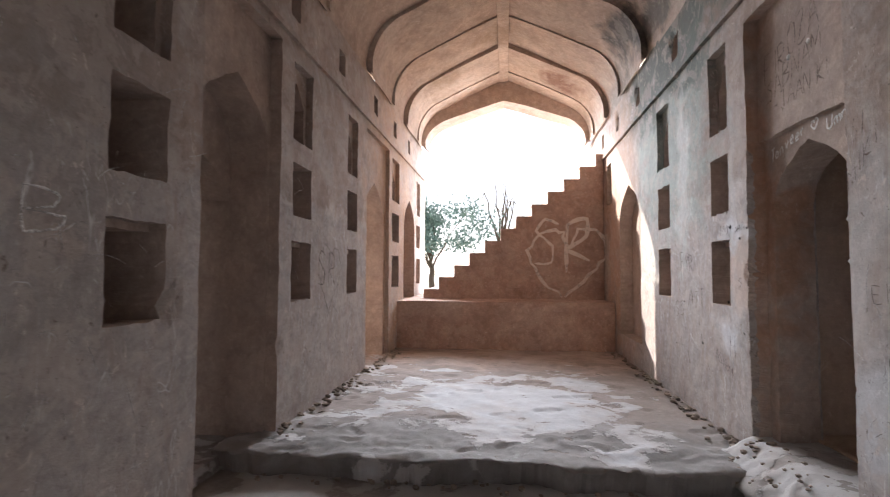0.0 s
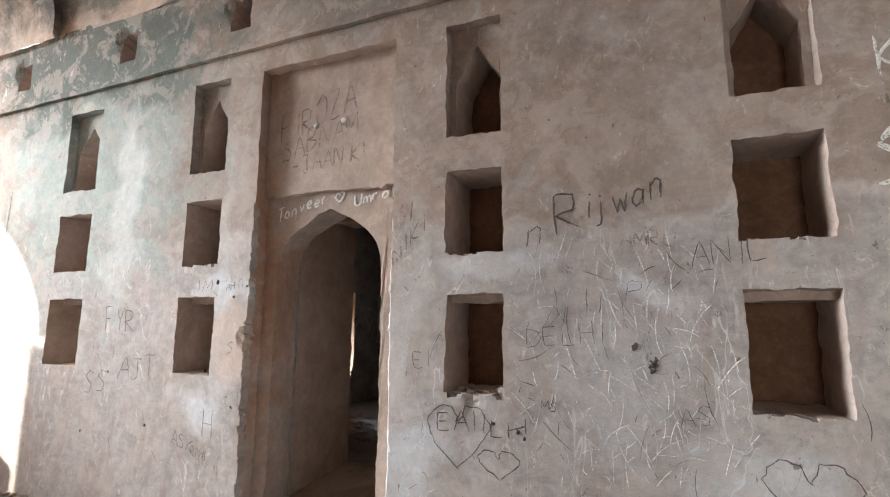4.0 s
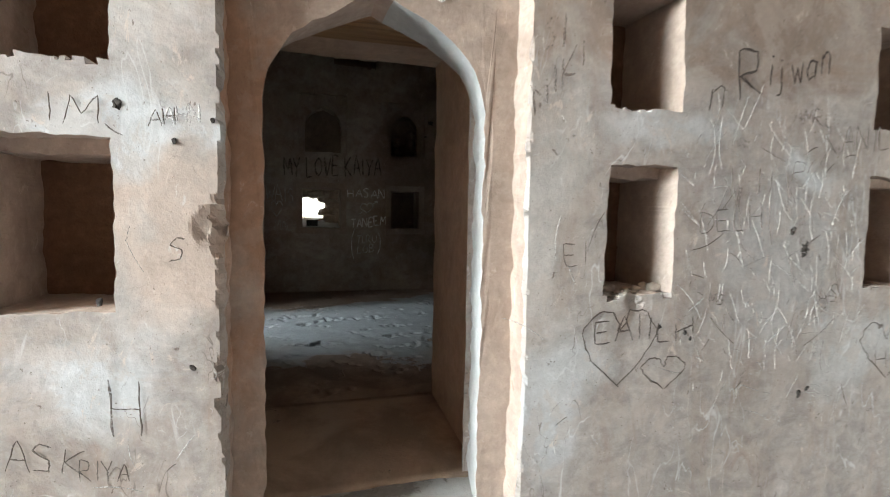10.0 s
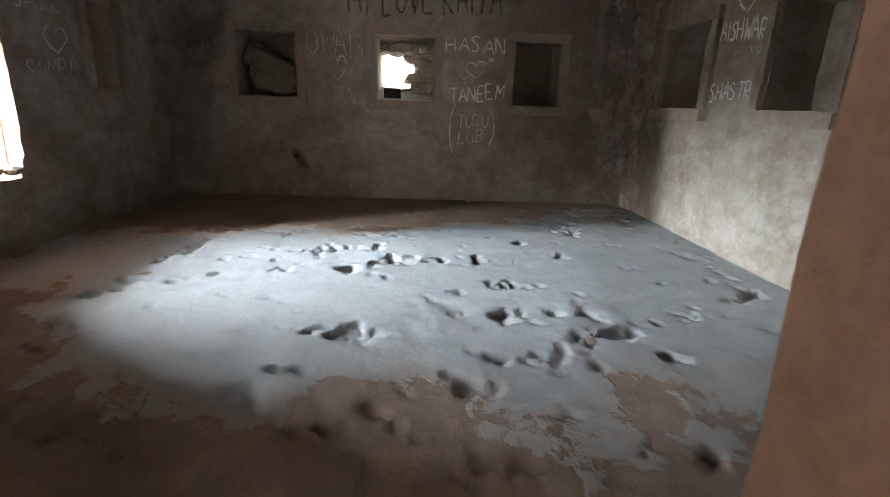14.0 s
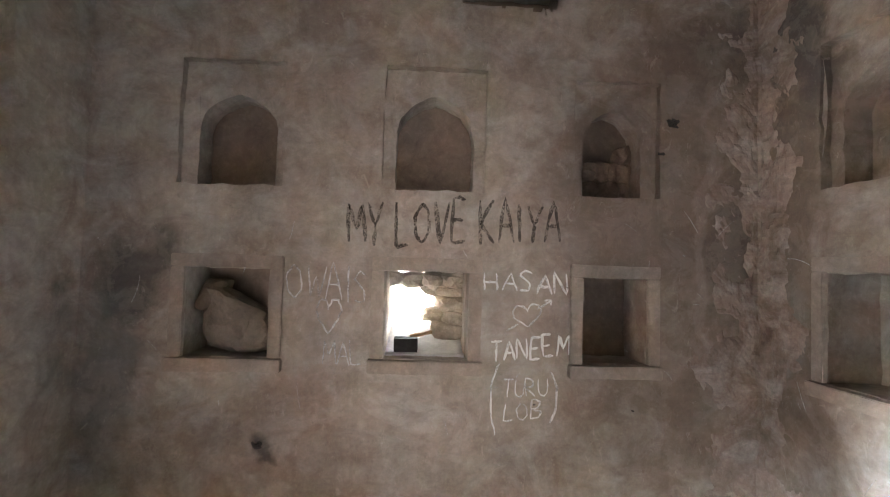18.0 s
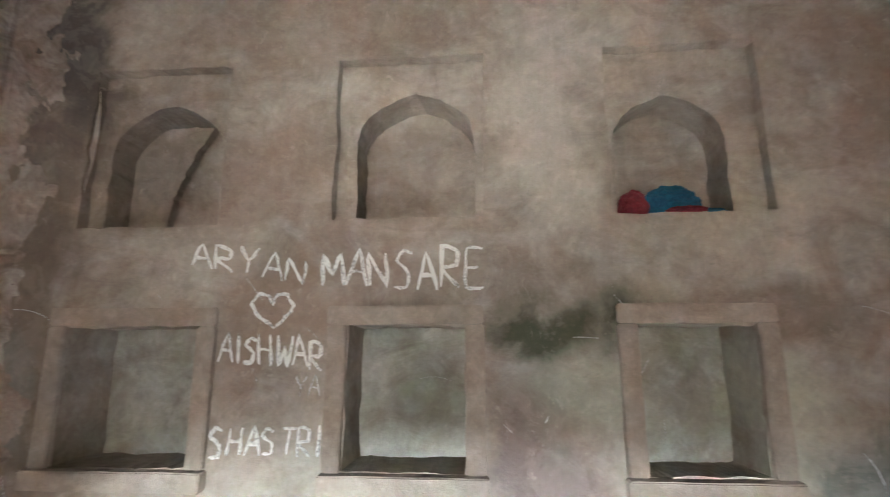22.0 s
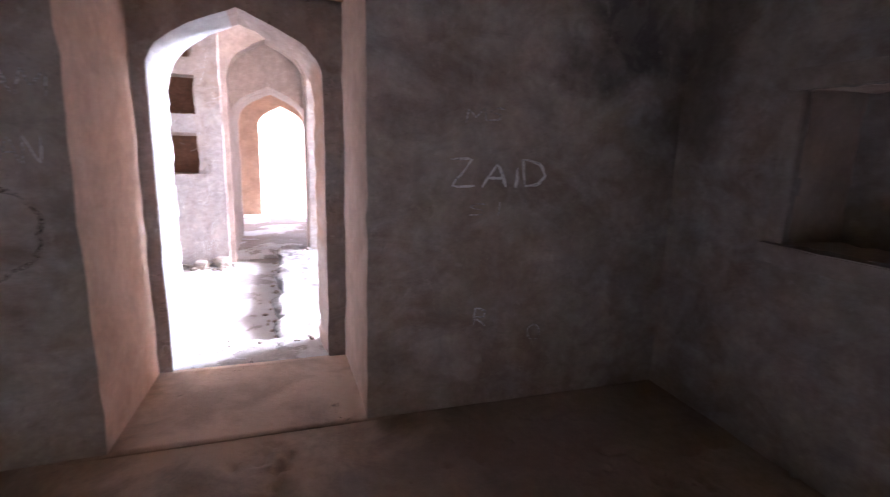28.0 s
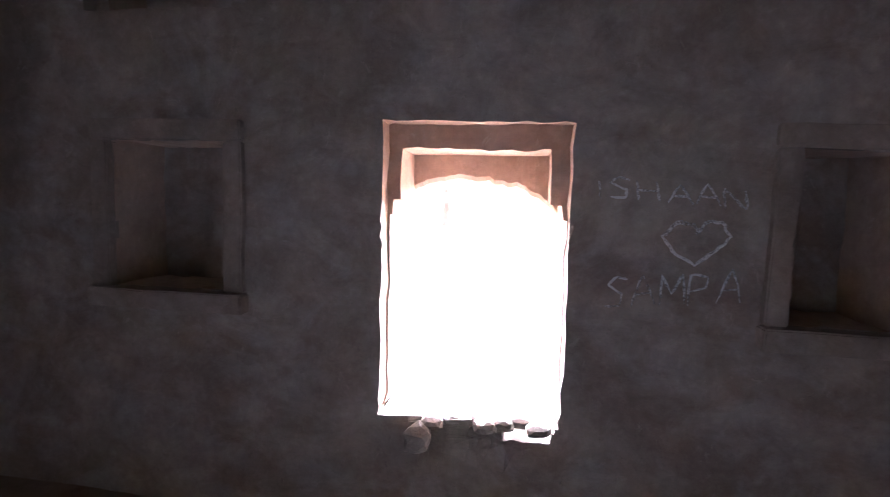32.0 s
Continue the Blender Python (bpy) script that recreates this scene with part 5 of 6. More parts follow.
WORDS = {
    "HP": [
        ('Tanveer', 1.32, 0.52, 0.9, 0.63, 0.09, 'b'),
        ('~heart', 0.84, 0.61, 0.77, 0.63, 0.07, 'b'),
        ('Umra', 0.69, 0.58, 0.43, 0.63, 0.08, 'b'),
        ('FIROZA', 1.29, 1.07, 0.68, 1.24, 0.19, 'r'),
        ('SABNAM', 1.27, 0.93, 0.67, 1.07, 0.15, 'r'),
        ('-JAAN KI', 1.18, 0.83, 0.59, 0.88, 0.12, 'r'),
    ],
    "HR": [
        ('R', -0.63, 0.30, -0.76, 0.33, 0.21, 's'),
        ('ijwan', -0.78, 0.36, -1.15, 0.45, 0.15, 's'),
        ('n', -0.47, 0.25, -0.57, 0.27, 0.15, 's'),
        ('DELHI', -0.46, -0.28, -0.85, -0.25, 0.1, 'd'),
        ('II', -0.74, -0.11, -0.84, -0.1, 0.12, 'd'),
        ('SA', -1.96, 0.43, -2.27, 0.48, 0.26, 'b'),
        ('S', -2.13, 0.55, -2.36, 0.6, 0.34, 'b'),
        ('y', -2.31, 0.58, -2.51, 0.56, 0.21, 'b'),
        ('K J', -2.01, 0.91, -2.3, 0.95, 0.19, 'c'),
        ('S', -2.2, 1.07, -2.3, 1.09, 0.12, 'c'),
        ('AS', -1.16, -0.61, -1.29, -0.6, 0.09, 'd'),
        ('MS', -0.53, -0.59, -0.61, -0.59, 0.05, 'd'),
        ('H', -1.57, -0.94, -1.65, -0.94, 0.1, 'd'),
        ('~heart', -1.48, -1.01, -1.81, -1.01, 0.29, 'd'),
        ('EAII', 0.03, -0.73, -0.24, -0.72, 0.1, 's'),
        ('L', -0.27, -0.73, -0.34, -0.73, 0.07, 's'),
        ('H', -0.36, -0.74, -0.46, -0.71, 0.08, 's'),
        ('~heart', 0.1, -0.91, -0.24, -0.91, 0.31, 'd'),
        ('EI', 0.18, -0.4, 0.08, -0.4, 0.09, 'd'),
        ('NIKI', 0.33, 0.16, 0.12, 0.38, 0.1, 'r'),
        ('SI', 0.3, 0.41, 0.21, 0.43, 0.12, 'r'),
        ('P', -0.95, -0.05, -1.03, -0.04, 0.09, 'd'),
        ('ANIL', -1.24, 0.1, -1.55, 0.13, 0.11, 'd'),
        ('~heart', -0.2, -0.95, -0.41, -0.95, 0.15, 'd'),
        ('VM', -1.93, -0.97, -2.07, -0.94, 0.11, 'd'),
        ('K', -2.1, -1.01, -2.18, -0.99, 0.11, 'd'),
        ('IM', 1.89, 0.03, 1.76, 0.04, 0.08, 'd'),
        ('AHN', 1.58, 0.05, 1.47, 0.06, 0.05, 'f'),
        ('ASK', 2.02, -1.0, 1.82, -1.04, 0.09, 'd'),
        ('AMRU', -0.93, 0.22, -1.18, 0.22, 0.07, 'r'),
        ('RIYA', 1.83, -1.06, 1.7, -1.07, 0.06, 'd'),
        ('S', 1.57, -0.38, 1.52, -0.37, 0.08, 'd'),
        ('AH', 1.62, 0.04, 1.54, 0.05, 0.05, 'd'),
        ('H', 1.74, -0.93, 1.65, -0.94, 0.21, 'd'),
        ('FYR', 2.83, -0.25, 2.51, -0.24, 0.17, 'd'),
        ('AJT', 2.63, -0.6, 2.24, -0.58, 0.15, 'd'),
        ('SS', 3.0, -0.72, 2.75, -0.7, 0.17, 'd'),
    ],
    "HS": [
        ('B. J', -0.32, 1.33, -0.59, 1.33, 0.17, 'c'),
        ('KALU', -0.28, 0.92, -0.55, 0.88, 0.14, 'c'),
        ('~line', -0.04, 0.62, -0.05, 0.62, 0.80, 'c'),
    ],
    "HL": [
        ('~heart', 2.22, -0.64, 2.84, -0.69, 0.71, 'd'),
        ('SR', 2.27, -0.42, 2.76, -0.43, 0.37, 's'),
        ('B', -0.76, -0.11, -0.55, -0.1, 0.18, 'f'),
    ],
    "ST": [
        ('~heart', -1.51, -0.68, -0.24, -0.66, 1.25, 'w'),
        ('S', -1.32, -0.13, -0.87, -0.13, 0.76, 'w'),
        ('R', -0.78, -0.26, -0.35, -0.04, 0.85, 'w'),
    ],
    "E": [
        ('MY LOVE KAIYA', 1.43, 0.29, 0.06, 0.33, 0.26, 'h'),
        ('HASAN', 0.54, 0.01, -0.01, -0.01, 0.13, 'b'),
        ('~heartarrow', 0.36, -0.26, 0.16, -0.24, 0.18, 'c'),
        ('TANEEM', 0.49, -0.44, -0.01, -0.4, 0.13, 'b'),
        ('TURU', 0.41, -0.67, 0.11, -0.66, 0.12, 'c'),
        ('LOB', 0.4, -0.83, 0.15, -0.81, 0.12, 'c'),
        ('(', 0.49, -0.89, 0.44, -0.89, 0.37, 'c'),
        (')', 0.1, -0.8, 0.05, -0.8, 0.29, 'c'),
        ('OWAIS', 1.81, -0.06, 1.28, -0.09, 0.22, 'f'),
        ('~heart', 1.62, -0.3, 1.46, -0.3, 0.2, 'f'),
        ('MAL', 1.56, -0.49, 1.31, -0.48, 0.15, 'f'),
    ],
    "S": [
        ('ARYAN', 4.57, 0.46, 4.02, 0.37, 0.12, 'b'),
        ('MANSARE', 3.94, 0.35, 3.2, 0.34, 0.17, 'b'),
        ('~heart', 4.25, 0.17, 4.06, 0.17, 0.16, 'b'),
        ('AISHWAR', 4.40, 0.02, 3.92, -0.01, 0.13, 'b'),
        ('YA', 4.04, -0.12, 3.93, -0.12, 0.08, 'f'),
        ('SHASTRI', 4.40, -0.38, 3.91, -0.36, 0.12, 'b'),
    ],
    "W": [
        ('GAUTAM', -0.26, 0.07, 0.31, 0.05, 0.09, 'f'),
        ('~heart', 0.02, -0.07, 0.12, -0.07, 0.11, 'f'),
        ('GUNJAN', -0.15, -0.2, 0.29, -0.18, 0.09, 'f'),
        ('NAY', -0.98, -0.24, -0.41, -0.22, 0.55, 'k'),
        ('~arc', -0.95, 0.22, -0.1, 0.18, 0.22, 'k'),
        ('~arc', -1.15, 0.25, -0.42, 0.4, 0.16, 'k'),
        ('~ring', -0.85, -0.85, -0.5, -0.85, 0.42, 'k'),
        ('~ring', -0.1, -0.62, 0.2, -0.62, 0.36, 'k'),
        ('ZAID', 1.84, -0.26, 2.33, -0.27, 0.11, 'b'),
        ('R', 1.98, -0.95, 2.05, -0.96, 0.1, 'f'),
        ('O', 2.28, -1.06, 2.35, -1.07, 0.09, 'f'),
        ('MS', 1.9, 0.03, 2.09, 0.05, 0.06, 'f'),
        ('SI', 1.93, -0.4, 2.1, -0.4, 0.06, 'f'),
    ],
    "N": [
        ('ISHAAN', 3.95, -0.01, 4.47, -0.03, 0.07, 'c'),
        ('~heart', 4.19, -0.24, 4.4, -0.22, 0.16, 'c'),
        ('SAMPA', 4.0, -0.42, 4.46, -0.36, 0.12, 'f'),
    ],
}

for wall, words in WORDS.items():
    for text, u0, v0, u1, v1, high, style in words:
        inscription(text, u0, v0, u1, v1, high, style, *WALL_PUT[wall])

# fine scratches that nobody could count
for wall, spans, count, style in (("HR", ((-3.2, 0.33, -1.3, 0.35), (1.45, 4.2, -1.2, 0.2), (-1.4, -0.4, -1.2, 0.1), (-1.4, -0.4, -0.9, 0.2)), 330, "f"), ("HR", ((-3.2, 0.33, -1.35, 0.3), (1.45, 4.2, -1.2, 0.1), (-1.4, -0.4, -1.0, 0.2)), 110, "d"),
                                  ("HL", ((-1.4, 0.3, -1.3, 0.9), (1.5, 3.1, -1.2, 0.5)), 130, "f"), ("S", ((RX0, RX1, -1.2, 0.4),), 30, "f"), ("E", ((RY0, RY1, -1.0, 0.5),), 26, "f")):
    rng = random.Random(wall + style)
    bm = bmesh.new()
    put, amp, seed = WALL_PUT[wall]
    for _ in range(count):
        a = rng.choice(spans)
        u, v = rng.uniform(a[0], a[1]), rng.uniform(a[2], a[3])
        if wall == "HR" and any(y0 - 0.03 < u < y1 + 0.03 for y0, y1 in COLS + ((0.3, 1.5),)):
            continue
        ang, ln = rng.gauss(1.4, 0.7), 0.03 + 0.20 * rng.random() ** 2
        bend = rng.uniform(-0.4, 0.4)
        pts = [(u + ln * f * math.cos(ang + bend * f), v + ln * f * math.sin(ang + bend * f)) for f in (0, 0.25, 0.5, 0.75, 1)]
        ribbon(bm, pts, rng.uniform(0.002, 0.0055), put, amp, seed, 0.0035, rng)
    tagged(part("wall_scratches", bm, MARKS[style][0]), f"many short {MARKS[style][2]} lines across the plaster", "scratches", "", "stuff")

# ---- stones and rubble ----
M_STONE = plaster("rubble_stone", (0.40, 0.33, 0.27), (0.50, 0.45, 0.40), (0.16, 0.13, 0.11), 0.5, 0.4, None, 31.0)
M_ROCK = plaster("boulder_stone", (0.26, 0.21, 0.165), (0.35, 0.295, 0.24), (0.15, 0.115, 0.09), 0.5, 0.4, None, 32.0, mottle=0.7)
M_DARK = plaster("dark_stone", (0.075, 0.065, 0.06), (0.12, 0.11, 0.10), (0.03, 0.03, 0.03), 0.3, 0.3, None, 33.0)


def stone_mesh(sx, sy, sz, seed, cuts=2):
    bm = bmesh.new()
    bmesh.ops.create_icosphere(bm, subdivisions=cuts, radius=1.0)
    rng = random.Random(seed)
    o = Vector((rng.uniform(0, 50), rng.uniform(0, 50), rng.uniform(0, 50)))
    for v in bm.verts:
        c = v.co.copy()
        big = max(abs(c.x), abs(c.y), abs(c.z))
        c = c.lerp(c / big, 0.45)
        c += 0.28 * noise.noise_vector(c * 0.9 + o) + 0.10 * noise.noise_vector(c * 2.6 + o) + 0.045 * noise.noise_vector(c * 6.5 + o)
        v.co = Vector((c.x * sx / 2, c.y * sy / 2, c.z * sz / 2))
    return bm


def stone(name, x, y, z, sx, sy, sz, seed, mat, label, category="stone", group="", parent=None, turn=0.0, cuts=2):
    """A rough stone that rests at height z."""
    bm = stone_mesh(sx, sy, sz, seed, cuts)
    low = min(v.co.z for v in bm.verts)
    ob = part(name, bm, mat, parent)
    ob.matrix_basis = pose(x, y, z - low - 0.006, 0, 0, turn)
    return tagged(ob, label, category, group) if not parent else ob


# broken sill and crumbs on the scratched wall
rng = random.Random(5)
for k in range(9):
    stone("broken_stone", 0.03 + rng.uniform(0, 0.10), -0.31 + 0.034 * k, -0.545, rng.uniform(0.04, 0.07), rng.uniform(0.035, 0.06), rng.uniform(0.03, 0.055), k, M_STONE,
          "small broken stone in a crumbled niche sill", "stone", "crumbs of the broken niche", None, rng.uniform(0, 90))
bm = bmesh.new()


def crumb(x, y, z, s):
    part_bm = stone_mesh(s, s * rng.uniform(0.6, 1.2), s * rng.uniform(0.5, 0.9), rng.random(), 1)
    me = bpy.data.meshes.new("crumb")
    part_bm.to_mesh(me)
    part_bm.free()
    me.transform(Matrix.Translation((x, y, z + s * 0.2)))
    bm.from_mesh(me)
    bpy.data.meshes.remove(me)


for _ in range(230):
    y = rng.uniform(1.2, 5.7)
    crumb(rng.choice((X_L + abs(rng.gauss(0, 0.07)) + 0.02, -abs(rng.gauss(0, 0.06)) - 0.015)), y, Z_HALL, rng.uniform(0.02, 0.065))
for _ in range(90):
    x, y = rng.uniform(-0.32, 0.08), rng.uniform(0.40, 1.36)
    crumb(x, y, Z_PASS - 0.018 + crumbled(x, y), rng.uniform(0.012, 0.045))
for _ in range(90):
    crumb(X_L + abs(rng.gauss(0, 0.14)) + 0.03, rng.uniform(-0.4, 0.45), Z_LOW, rng.uniform(0.02, 0.08))
for _ in range(60):
    crumb(rng.uniform(X_L, 0), 0.97 + rng.gauss(0, 0.05), Z_LOW, rng.uniform(0.02, 0.05))
tagged(part("rubble", bm, M_STONE), "small crumbs of plaster and stone along the wall feet", "rubble", "", "stuff")
for k, (x, y, s) in enumerate(((X_L + 0.18, 0.02, 0.20), (X_L + 0.12, 0.26, 0.24), (-0.14, 0.24, 0.16))):
    stone("fallen_stone", x, y, Z_LOW, s, s * 0.8, s * 0.55, 40 + k, M_STONE, "rough fallen stone on the dusty floor by the wall", "stone", "fallen stones by the step", None, 37 * k, 3)

# small holes and dots in the plaster: dark lumps that stand for their shade
for k, (y, z, s) in enumerate(((-0.98, -0.26, 0.035), (-1.06, -0.33, 0.05), (-1.05, -0.36, 0.04), (-1.08, -1.03, 0.035), (-1.13, -1.01, 0.025), (2.3, -0.9, 0.02), (2.75, -0.55, 0.02), (3.0, -1.0, 0.018), (1.55, 0.0, 0.018), (1.70, 0.10, 0.035), (1.44, 0.07, 0.016), (1.765, -0.5, 0.025), (1.51, -0.72, 0.022), (-0.41, -0.70, 0.025), (-0.44, -0.73, 0.02), (-0.28, -0.67, 0.02))):
    bm = stone_mesh(0.010, s * 0.75, s, 70 + k, 3)
    for v in bm.verts:
        v.co += 0.22 * s * noise.noise_vector(v.co * 70 + Vector((k, 0, 0)))
    ob = part("pit_shade", bm, M_DARK)
    ob.matrix_basis = pose(0.001, y, z)
    tagged(ob, "small dark lump painting the shade of a pit in the plaster wall", "hole", "pits in the scratched wall")
for k, (y, z, s) in enumerate(((-0.70, 1.16, 0.09), (1.95, -1.0, 0.07), (-0.62, 0.95, 0.045), (-0.45, -0.75, 0.02), (0.2, -0.72, 0.016))):
    bm = stone_mesh(0.012, s, s * 0.55, 90 + k, 3)
    for v in bm.verts:
        v.co += 0.2 * s * noise.noise_vector(v.co * 50 + Vector((k, 0, 0)))
    ob = part("pit_shade", bm, M_DARK)
    ob.matrix_basis = pose(RX1 - 0.002, y, z)
    tagged(ob, "small dark lump painting the shade of a pit in the stained room wall", "hole", "pits in the stained wall")
for y, z in ((1.0, 1.16), (0.78, 1.17)):
    bm = stone_mesh(0.016, 0.035, 0.035, y, 2)
    ob = part("plaster_chip", bm, MARKS["c"][0])
    ob.matrix_basis = pose(0.085, y, z)
    tagged(ob, "white chip knocked out of the panel over the doorway", "chip", "white chips over the door")

# ---- niche frames in the side room ----


def niche_frame(put, u0, u1, v0, v1, wide=0.085, proud=0.034):
    """A flat plaster moulding round a niche, with a heavier sill; its pieces butt end to end."""
    base = new("niche_frame")
    for name, a, b, c, d, pr in (("jamb", u0 - wide, u0 - 0.004, v0, v1, proud), ("jamb", u1 + 0.004, u1 + wide, v0, v1, proud), ("head", u0 - wide, u1 + wide, v1 + 0.004, v1 + wide, proud), ("sill", u0 - wide - 0.01, u1 + wide + 0.01, v0 - wide, v0 - 0.004, proud * 1.9)):
        bm = bmesh.new()
        us, vs = lines(a, b, [], 0.09), lines(c, d, [], 0.09)
        top = [[bm.verts.new(put(u, v, -pr)) for v in vs] for u in us]
        low = [[bm.verts.new(put(u, v, 0.02)) for v in vs] for u in us]
        nu, nv = len(us) - 1, len(vs) - 1
        for i in range(nu):
            for j in range(nv):
                bm.faces.new((top[i][j], top[i + 1][j], top[i + 1][j + 1], top[i][j + 1]))
        for i in range(nu):
            for j in (0, nv):
                bm.faces.new((top[i][j], low[i][j], low[i + 1][j], top[i + 1][j]))
        for j in range(nv):
            for i in (0, nu):
                bm.faces.new((top[i][j], low[i][j], low[i][j + 1], top[i][j + 1]))
        bmesh.ops.recalc_face_normals(bm, faces=bm.faces)
        bmesh.ops.bevel(bm, geom=[e for e in bm.edges if len(e.link_faces) == 2 and e.calc_face_angle(0) > 1.0], offset=0.006, segments=2, affect='EDGES')
        soften(bm, 0.006, 5.0, u0)
        part(name, bm, M_FRAME, base)
    return tagged(base, "worn plaster moulding framing a square wall niche", "niche frame", "frames of the wall niches")


for wall, frames in FRAMES.items():
    for f in frames:
        niche_frame(WALL_PUT[wall][0], *f)

# ---- timber lintel in the doorway ----
m, nt, b = nodes_of("old_timber")
pw = place(nt, (26.0, 1.2, 26.0))
g1, g2 = noise_node(nt, pw, 1.0, 8, 0.65, 0.6), noise_node(nt, place(nt), 60, 4, 0.6)
nt.links.new(mix(nt, ramp(nt, g1, 0.3, 0.7), (0.47, 0.28, 0.145), (0.17, 0.095, 0.052)), b.inputs["Base Color"])
b.inputs["Roughness"].default_value = 0.8
bump(nt, b, mathn(nt, 'ADD', g1, mathn(nt, 'MULTIPLY', g2, 0.3)), 0.5, 0.01)
M_WOOD = m
lintel = new("door_lintel")
lx0, lx1, n = 0.47, RX0 - 0.34, 5
for k in range(n):
    w = (lx1 - lx0) / n
    bm = box(bmesh.new(), lx0 + k * w + 0.004, lx0 + (k + 1) * w - 0.004, DOOR_Y0 - 0.1, DOOR_Y1 + 0.1, DOOR_TOP - 0.012 - 0.006 * (k % 2), DOOR_TOP + 0.06)
    bmesh.ops.subdivide_edges(bm, edges=[e for e in bm.edges if abs(e.verts[0].co.y - e.verts[1].co.y) > 0.5], cuts=8)
    bmesh.ops.bevel(bm, geom=[e for e in bm.edges if len(e.link_faces) == 2 and e.calc_face_angle(0) > 1.0], offset=0.008, segments=1, affect='EDGES')
    soften(bm, 0.005, 4.0, k)
    part("plank", bm, M_WOOD, lintel)
tagged(lintel, "weathered brown timber planks spanning the deep doorway", "lintel")

# ---- things left in the niches ----
m, nt, b = nodes_of("blue_cloth")
fold = noise_node(nt, place(nt), 38, 5, 0.6, 1.5)
nt.links.new(mix(nt, ramp(nt, fold, 0.3, 0.7), (0.02, 0.17, 0.30), (0.01, 0.08, 0.16)), b.inputs["Base Color"])
b.inputs["Roughness"].default_value = 0.9
bump(nt, b, fold, 0.8, 0.02)
M_BLUE = m
m, nt, b = nodes_of("red_cloth")
fold = noise_node(nt, place(nt), 38, 5, 0.6, 1.5)
nt.links.new(mix(nt, ramp(nt, fold, 0.3, 0.7), (0.30, 0.03, 0.045), (0.13, 0.012, 0.02)), b.inputs["Base Color"])
b.inputs["Roughness"].default_value = 0.9
bump(nt, b, fold, 0.8, 0.02)
M_RED = m


def rag(x, y, z, sx, sy, sz, seed, mat, name, parent):
    bm = bmesh.new()
    bmesh.ops.create_icosphere(bm, subdivisions=4, radius=1.0)
    for v in bm.verts:
        c = v.co.copy()
        fold_at = 1 + 0.16 * noise.noise(Vector((c.x * 2.2 + seed, c.y * 2.2, c.z * 4.0))) + 0.10 * noise.noise(c * 6 + Vector((seed, 0, 0)))
        c *= fold_at
        c.z = max(c.z, -0.55)
        v.co = Vector((x + c.x * sx / 2, y + c.y * sy / 2, z + (c.z + 0.55) * sz / 1.55))
    return part(name, bm, mat, parent)


cx, cy, cz = CLOTH
bundle = new("cloth_bundle")
rag(cx - 0.02, cy, cz, 0.26, 0.16, 0.15, 1.0, M_BLUE, "blue_cloth", bundle)
rag(cx + 0.15, cy, cz, 0.14, 0.13, 0.135, 2.0, M_RED, "red_cloth", bundle)
rag(cx - 0.06, cy + 0.08, cz, 0.18, 0.07, 0.035, 3.0, M_RED, "red_fold", bundle)
rag(cx - 0.16, cy + 0.05, cz, 0.16, 0.08, 0.03, 4.0, M_BLUE, "blue_fold", bundle)
tagged(bundle, "crumpled blue and red cloth bundle lying in an arched niche", "cloth")

(ey0, ey1, ez0, ez1) = EAST_NICHE
boulder = stone("boulder", RX1 + 0.17, (ey0 + ey1) / 2 - 0.04, ez0, 0.26, 0.50, 0.27, 91, M_ROCK, "long smooth boulder lying tilted in a square niche", "stone", "", None, 0, 4)
for v in boulder.data.vertices:
    v.co.z += 0.28 * (v.co.y + 0.25) * max(0.0, v.co.z + 0.14) / 0.2
wedge = stone("boulder", RX1 + 0.20, ey1 - 0.10, ez0 + 0.27, 0.20, 0.19, 0.22, 95, M_ROCK, "smaller rough stone wedged above a boulder in a niche", "stone", "", None, 12, 3)
for v in wedge.data.vertices:
    v.co.y -= 0.35 * (v.co.z - 0.02)
rubble_fill = new("niche_rubble")
rng = random.Random(17)
for k in range(9):
    stone("stone", RX1 + 0.24 + rng.uniform(-0.02, 0.03), -0.45 + 0.075 * (k % 4) + rng.uniform(-0.02, 0.02), 0.648 + 0.13 * (k // 4), 0.13, 0.12, 0.15, 170 + k, M_BED, "", "", "", rubble_fill, rng.uniform(0, 90), 3)
tagged(rubble_fill, "dark broken rubble bared at the back of an arched niche", "masonry")

# rubble lining of the small window
(wy0, wy1, wz0, wz1) = EAST_WINDOW
lining = new("rubble_jamb")
rng = random.Random(11)
z = wz0 + 0.06
for row, tall in enumerate((0.12, 0.10, 0.12, 0.09, 0.10)):
    for col in range(2):
        stone("stone", RX1 + 0.55 + 0.22 * col + rng.uniform(-0.03, 0.03), wy0 + 0.06 + rng.uniform(-0.04, 0.04) + 0.05 * col, z, 0.28, 0.24 + rng.uniform(-0.06, 0.08), tall * rng.uniform(1.05, 1.2), 100 + 7 * row + col, M_PALE, "", "", "", lining, rng.uniform(-30, 30), 3)
    z += tall * 0.93
tagged(lining, "pale rough rubble masonry narrowing a small window", "masonry")
head = new("rubble_head")
for k in range(4):
    stone("stone", RX1 + 0.62, wy0 + 0.06 + (wy1 - wy0) * k / 3.4, wz1 - 0.13 + 0.014 * (k % 2), 0.5, 0.2, 0.13, 130 + k, M_PALE, "", "", "", head, rng.uniform(-9, 9))
tagged(head, "flat pale rubble stones under the head of a small window", "masonry")
bm = slab(RX1 + 0.12, RX1 + 1.08, wy0 + 0.004, wy1 - 0.004, wz0 - 0.01, wz0 + 0.012, 0.05, 0.012, None, 27.0, lambda x, y: 0.11 * min(1.0, max(0.0, (x - RX1 - 0.25) / 0.5)) + 0.015 * noise.noise(Vector((x * 9, y * 9, 1))))
